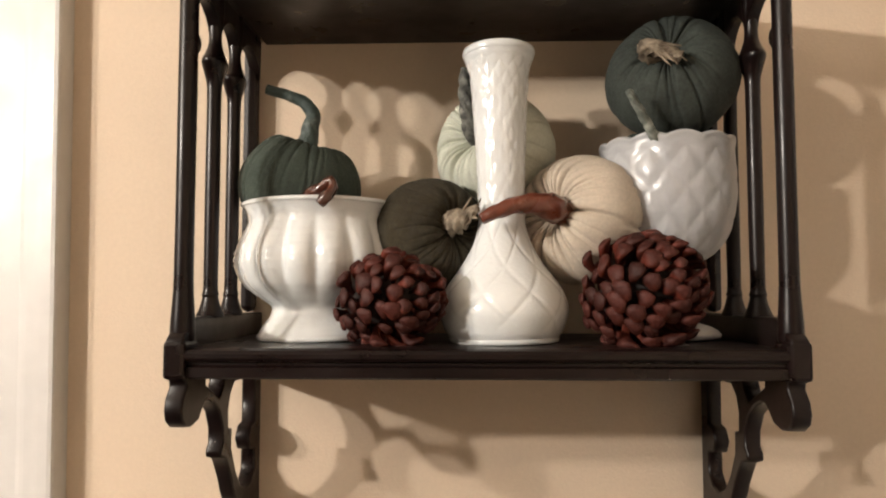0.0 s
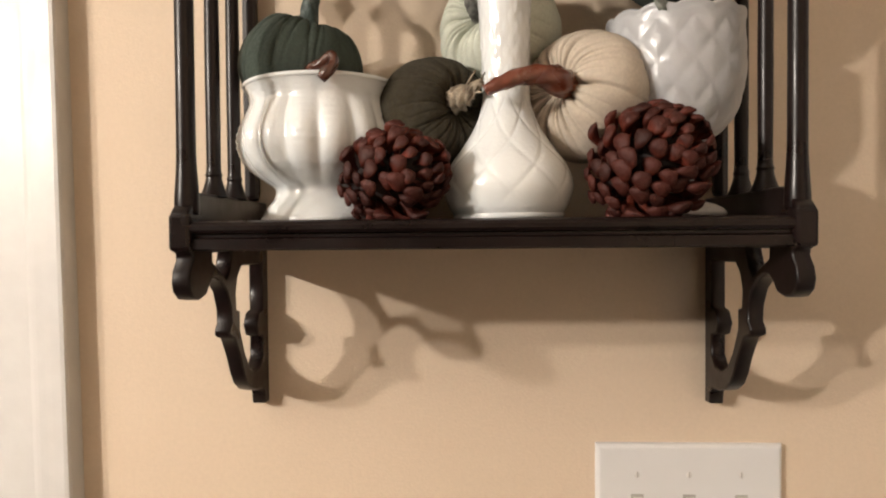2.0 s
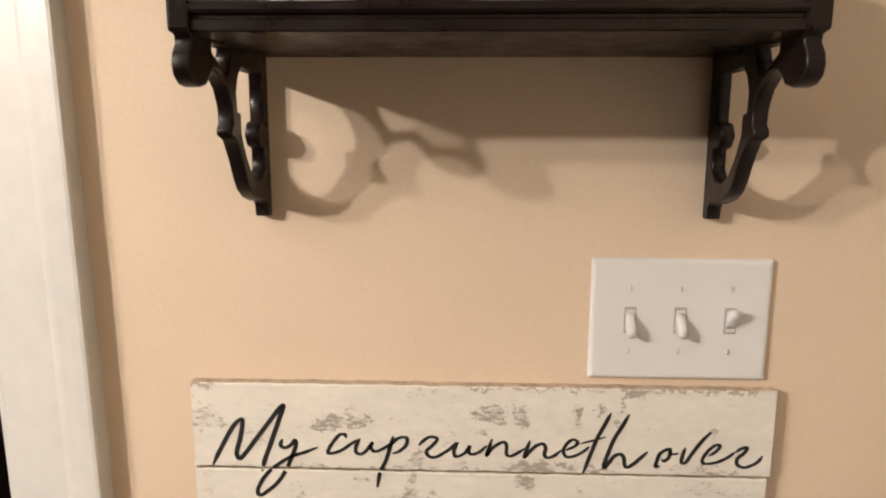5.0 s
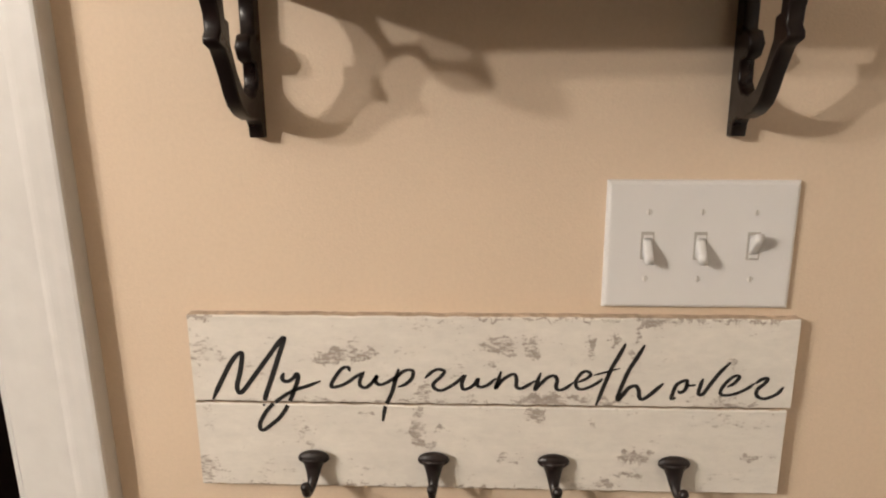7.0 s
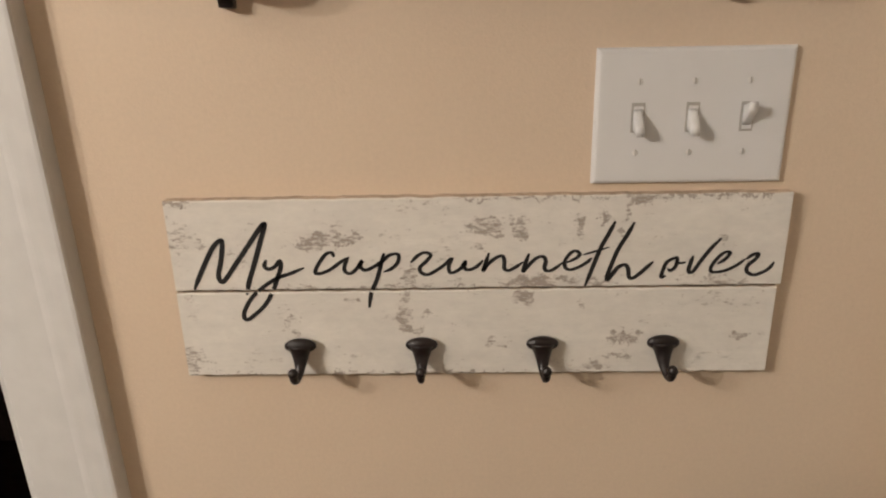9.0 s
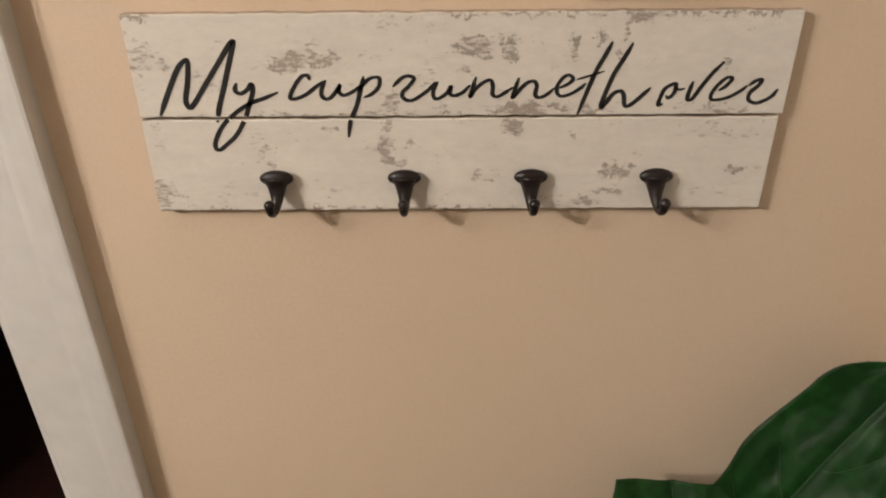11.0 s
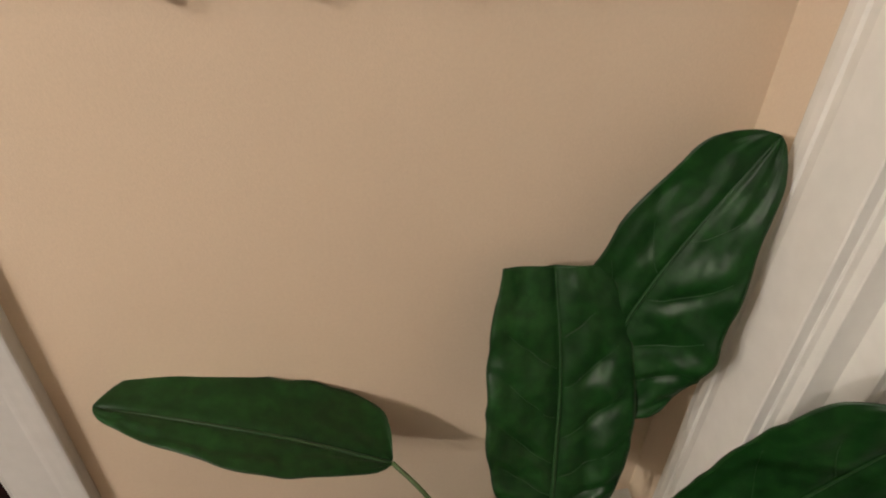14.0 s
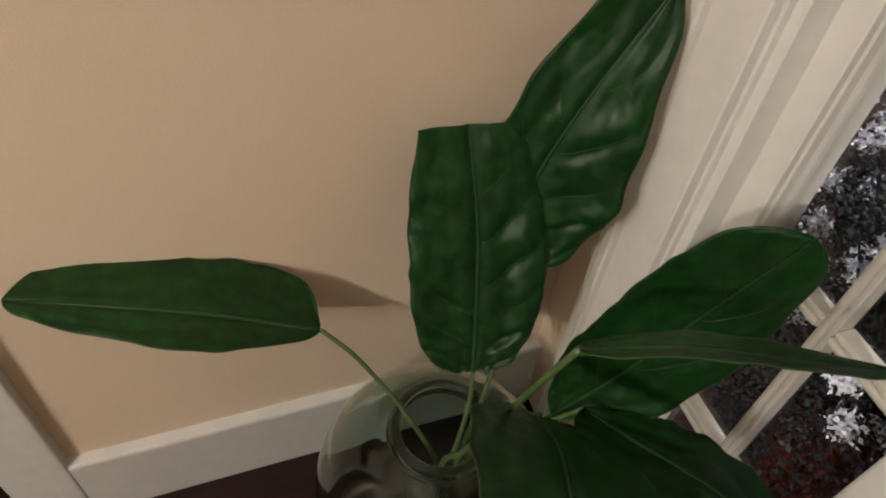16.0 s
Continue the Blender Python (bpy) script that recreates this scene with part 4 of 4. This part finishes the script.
def broad_leaf(line, width, face, stalk, label, seed, cup=0.10, wave=0.006, cut=1.0, full=0.48, skew=0.0, fold=0.0055, halves=None, veins=6):
    """A broad leaf along a smooth line; face is the way its upper side looks; the stalk runs on from its base into the jar.
    halves: half-widths of its two sides from base to tip, where they are not even."""
    root = thing("leaf", Matrix.Translation(line[0]), label, "plant", "leaves in the glass jar")
    org = Vector(line[0])
    n, m = 110, 16
    mid = [p - org for p in glide(line, n + 1)]
    face = Vector(face).normalized()
    spread = glide([(a, b, 0) for a, b in halves], n + 1) if halves else None
    bm = bmesh.new()
    top, under, rib, outward = [], [], [], []
    for i, c in enumerate(mid):
        s = i / n
        t = (mid[min(i + 1, n)] - mid[max(i - 1, 0)]).normalized()
        side = t.cross(face).normalized()
        if i and side.dot(last) < 0:
            side = -side
        last = side
        nrm = side.cross(t).normalized()
        w = 0.5 * width * (math.sin(math.pi * (0.016 + 0.976 * s * cut) ** 0.85)) ** full
        ra, rb = [], []
        for k in range(-m, m + 1):
            q = k / m
            if spread:
                w = max(spread[i].y if q > 0 else spread[i].x, 0.001)
                w *= math.sqrt(max(1 - max((s - 0.90) / 0.1, (0.05 - s) / 0.05, 0) ** 2, 0.004))
            aq = abs(q)
            # sunken side veins that run forward to the rim, with puffed blade between them
            row = s * (veins + 1) - 1.15 * aq ** 1.3 + 0.12 * noise.noise(Vector((s * 4, q * 2, seed))) + (0.4 if q > 0 else 0.0)
            gap = abs(row - round(row))
            h = cup * w * aq ** 1.3 - 0.004 * math.exp(-(q / 0.07) ** 2)
            h += fold * min(1, 3 * aq) * (1 - 0.55 * q * q) * (0.35 - 1.0 * math.exp(-(gap / 0.16) ** 2)) * (1 - s ** 4) * (0.55 + 0.8 * noise.noise(Vector((q * 2, s * 4, seed))))
            h += fold * 0.75 * noise.noise(Vector((q * 3.2, s * 9.0, seed + 3.0))) * min(1, 3 * aq) * (1 - s ** 4)
            h += fold * 0.16 * noise.noise(Vector((q * 8.0, s * 20.0, seed + 4.0))) * min(1, 4 * aq)
            h += wave * noise.noise(Vector((q * 1.3 + (3 if q > 0 else 0), s * 5.0, seed + 5.0))) * aq
            h += wave * 0.25 * noise.noise(Vector((q * 2.2, s * 7.0, seed + 9.0))) * min(1, 3 * aq)
            edge = 1 + 0.065 * noise.noise(Vector((s * 8, seed, 2 if q > 0 else 4))) + 0.018 * noise.noise(Vector((s * 24, seed, 6 if q > 0 else 8)))
            p = c + side * (w * q * edge) + nrm * h - t * (skew * w * q * s * s)
            ra.append(bm.verts.new(p))
            rb.append(bm.verts.new(p - nrm * 0.0007))
        top.append(ra)
        under.append(rb)
        outward.append(nrm)
        rib.append(c - nrm * 0.0028)
    lines = []
    for v in range(1, veins + 1):
        for sign in (-1, 1):
            run = []
            for k in range(1, m - 1, 2):
                aq = k / m
                i = round(n * (v + 1.15 * aq ** 1.3 - (0.4 if sign > 0 else 0.0)) / (veins + 1))
                if 0 <= i <= 0.86 * n:
                    run.append(tuple(top[i][m + sign * k].co + outward[i] * 0.0003))
            if len(run) > 3:
                lines.append(run)
    for rows in (top, under):
        for a, b in zip(rows, rows[1:]):
            for k in range(2 * m):
                bm.faces.new((a[k], a[k + 1], b[k + 1], b[k]))
    for a, b in zip(range(n), range(1, n + 1)):
        for k in (0, 2 * m):
            bm.faces.new((top[a][k], top[b][k], under[b][k], under[a][k]))
    for k in range(2 * m):
        for e in (0, n):
            bm.faces.new((top[e][k], top[e][k + 1], under[e][k + 1], under[e][k]))
    for k in (0, 2 * m):
        rim = [tuple(0.5 * (a[k].co + b[k].co)) for a, b in zip(top, under)][2:-1:4]
        part("margin", tube(rim, [0.0006, 0.0009, 0.0009, 0.0006], 80, 6), MARGIN, root, "yellow-green leaf margin")
    part("blade", bm, LEAF, root)
    part("midrib", tube([tuple(p) for p in rib[::6]], [0.0032, 0.0028, 0.0022, 0.0014, 0.0006], 60, 8), MIDRIB, root, "pale green midrib")
    for run in lines:
        part("side_vein", tube(run, [0.0007, 0.0005, 0.0003], 16, 5), VEIN, root)
    run = [tuple(Vector(p) - org) for p in [line[0]] + list(stalk)]
    part("stalk", tube(run, [0.0030, 0.0032, 0.0036, 0.0040], 26, 10), STALK, root, "smooth green stalk")
    return root


broad_leaf([(0.078, -0.103, 0.438), (-0.006, -0.091, 0.478), (-0.080, -0.079, 0.506), (-0.190, -0.054, 0.528), (-0.259, -0.038, 0.537)], 0.12, (0.40, -0.05, 0.91),
           [(0.112, -0.138, 0.418), (0.140, -0.170, 0.385), (0.165, -0.205, 0.352), (0.205, -0.250, 0.250), (0.225, -0.270, 0.060)], "long glossy dark green leaf reaching out level from the jar", 1, 0.05, fold=0.003,
           halves=[(0.010, 0.062), (0.0295, 0.0840), (0.0440, 0.0850), (0.0540, 0.0830), (0.0590, 0.0800), (0.0470, 0.0760), (0.0385, 0.0680), (0.0250, 0.0560), (0.0150, 0.0340)], veins=0)
broad_leaf([(0.256, -0.200, 0.408), (0.265, -0.165, 0.480), (0.273, -0.115, 0.590), (0.270, -0.058, 0.700)], 0.172, (-0.10, -0.80, 0.60),
                    [(0.247, -0.222, 0.370), (0.228, -0.245, 0.310), (0.205, -0.262, 0.220), (0.190, -0.280, 0.040)], "broad glossy green leaf with its tip folded back", 2, 0.07, 0.012, cut=0.82, skew=0.08, fold=0.0095, veins=5)
broad_leaf([(0.324, -0.133, 0.524), (0.337, -0.105, 0.614), (0.383, -0.097, 0.728), (0.461, -0.092, 0.868)], 0.194, (-0.40, -0.75, 0.50),
           [(0.312, -0.160, 0.450), (0.280, -0.205, 0.370), (0.225, -0.250, 0.250), (0.200, -0.240, 0.050)], "tall glossy green leaf leaning into the corner", 3, 0.05, 0.010, fold=0.0078,
           halves=[(0.030, 0.050), (0.0485, 0.0765), (0.0630, 0.0935), (0.0655, 0.0985), (0.0635, 0.0985), (0.0640, 0.0860), (0.0630, 0.0690), (0.0560, 0.0450), (0.0380, 0.0210)], veins=4)
broad_leaf([(0.333, -0.285, 0.402), (0.384, -0.306, 0.498), (0.434, -0.328, 0.630), (0.477, -0.357, 0.767)], 0.160, (0.10, -0.45, 0.88),
           [(0.300, -0.285, 0.385), (0.262, -0.275, 0.345), (0.220, -0.260, 0.240), (0.215, -0.210, 0.050)], "glossy green leaf slanting across the sidelight window", 4, 0.05, 0.008, fold=0.006,
           halves=[(0.016, 0.012), (0.0395, 0.0285), (0.0605, 0.0525), (0.0735, 0.0705), (0.0815, 0.0735), (0.0825, 0.0715), (0.0795, 0.0605), (0.0695, 0.0450), (0.0500, 0.0330)], veins=3)
broad_leaf([(0.222, -0.400, 0.768), (0.300, -0.425, 0.775), (0.385, -0.452, 0.762), (0.475, -0.480, 0.742)], 0.048, (0.50, 0.32, 0.80),
           [(0.205, -0.375, 0.660), (0.196, -0.315, 0.440), (0.192, -0.278, 0.330), (0.205, -0.250, 0.050)], "dark green leaf seen edge on, drooping at its tip", 5, 0.06, 0.003, fold=0.0015, veins=0)
broad_leaf([(0.243, -0.362, 0.588), (0.233, -0.410, 0.626), (0.206, -0.468, 0.670), (0.180, -0.530, 0.690), (0.160, -0.580, 0.680)], 0.178, (0.50, 0.35, 0.75),
           [(0.232, -0.335, 0.540), (0.224, -0.300, 0.430), (0.215, -0.275, 0.320), (0.235, -0.240, 0.060)], "dark green leaf arching out over the jar", 6, 0.05, full=0.44, fold=0.003, veins=0)
broad_leaf([(0.345, -0.318, 0.471), (0.378, -0.391, 0.496), (0.424, -0.455, 0.498), (0.474, -0.525, 0.480)], 0.250, (0.36, 0.31, 0.85),
           [(0.292, -0.292, 0.400), (0.250, -0.270, 0.345), (0.222, -0.262, 0.240), (0.225, -0.215, 0.050)], "dark shaded leaf hanging beside the window panes", 7, 0.05, veins=0,
           halves=[(0.013, 0.020), (0.0445, 0.0635), (0.0720, 0.0950), (0.0780, 0.1050), (0.0820, 0.1050), (0.0850, 0.1000), (0.0860, 0.0850), (0.0800, 0.0600), (0.0560, 0.0300)])


# ---- outside the window ----
structure("ground", box(X_RIGHT + 0.12, -40, -0.25, 40, 40, -0.15), MULCH, "dark red mulch bed outside the window")


def shrub(place, reach, tall, count, mat, label, seed, size, spread=0.02, leaflets=48, low=0.15):
    root = thing("shrub", Matrix.Translation(place), label, "shrub")
    rnd = random.Random(seed)
    wood, bm = bmesh.new(), bmesh.new()
    for i in range(count):
        a, e = rnd.uniform(0, 2 * math.pi), rnd.uniform(low, 1.5)
        d = Vector((math.cos(a) * math.cos(e), math.sin(a) * math.cos(e), math.sin(e)))
        far = rnd.uniform(0.55, 1.0)
        end = Vector((d.x * reach, d.y * reach, d.z * tall)) * far
        if i % 6 == 0:
            tube([(0, 0, 0), tuple(end * 0.5 + Vector((0, 0, 0.05))), tuple(end)], [0.008, 0.005, 0.002], 8, 5, wood)
        for _ in range(leaflets):
            c = end + Vector((rnd.gauss(0, 1), rnd.gauss(0, 1), rnd.gauss(0, 1))) * spread
            q = Euler((rnd.uniform(0, 6.3), rnd.uniform(0, 6.3), rnd.uniform(0, 6.3))).to_matrix()
            s = size * rnd.uniform(0.6, 1.3)
            bm.faces.new([bm.verts.new(c + q @ Vector(v) * s) for v in ((0, 0, 0), (0.35, 0.4, 0.1), (0, 1, 0), (-0.35, 0.4, 0.1))])
    part("branches", wood, BARK, root)
    tagged(part("crown", bm, mat, root, smooth=False), kind="stuff")


shrub((1.16, -0.30, -0.15), 0.52, 0.95, 190, FROST, "pale grey feathery shrub close outside the window", 21, 0.012, 0.0115, 150, 0.55)
# second crown added inside the pale one to darken its gaps
shrub((1.18, -0.26, -0.15), 0.50, 0.92, 900, DULL, "dark leaf fill that gives the shade between the pale sprigs", 22, 0.012, 0.03)
shrub((1.04, -0.40, -0.15), 0.17, 0.20, 170, RED_LEAF, "low red-leaved plant on the mulch", 23, 0.016)


# ---- floor boards ----
floor = bpy.data.objects["floor"]
rnd = random.Random(5)
boards = {}
for r in range(14):
    y1 = -0.0205 - 0.127 * r
    x1 = X_RIGHT - 0.001
    while x1 > -1.8:
        long = rnd.choice((0.45, 0.7, 0.9, 1.2, 1.5))
        if long not in boards:
            first = part("plank", box(0, -0.1255, -0.006, long - 0.0015, 0, 0, 0.0012), FLOOR_WOOD, floor, smooth=False)
            boards[long], ob = first.data, first
        else:
            ob = new("plank", boards[long])
            ob.parent = floor
        x1 -= long
        ob.location = (x1, y1, FLOOR + 0.0002 * (r % 2) - 0.0004)
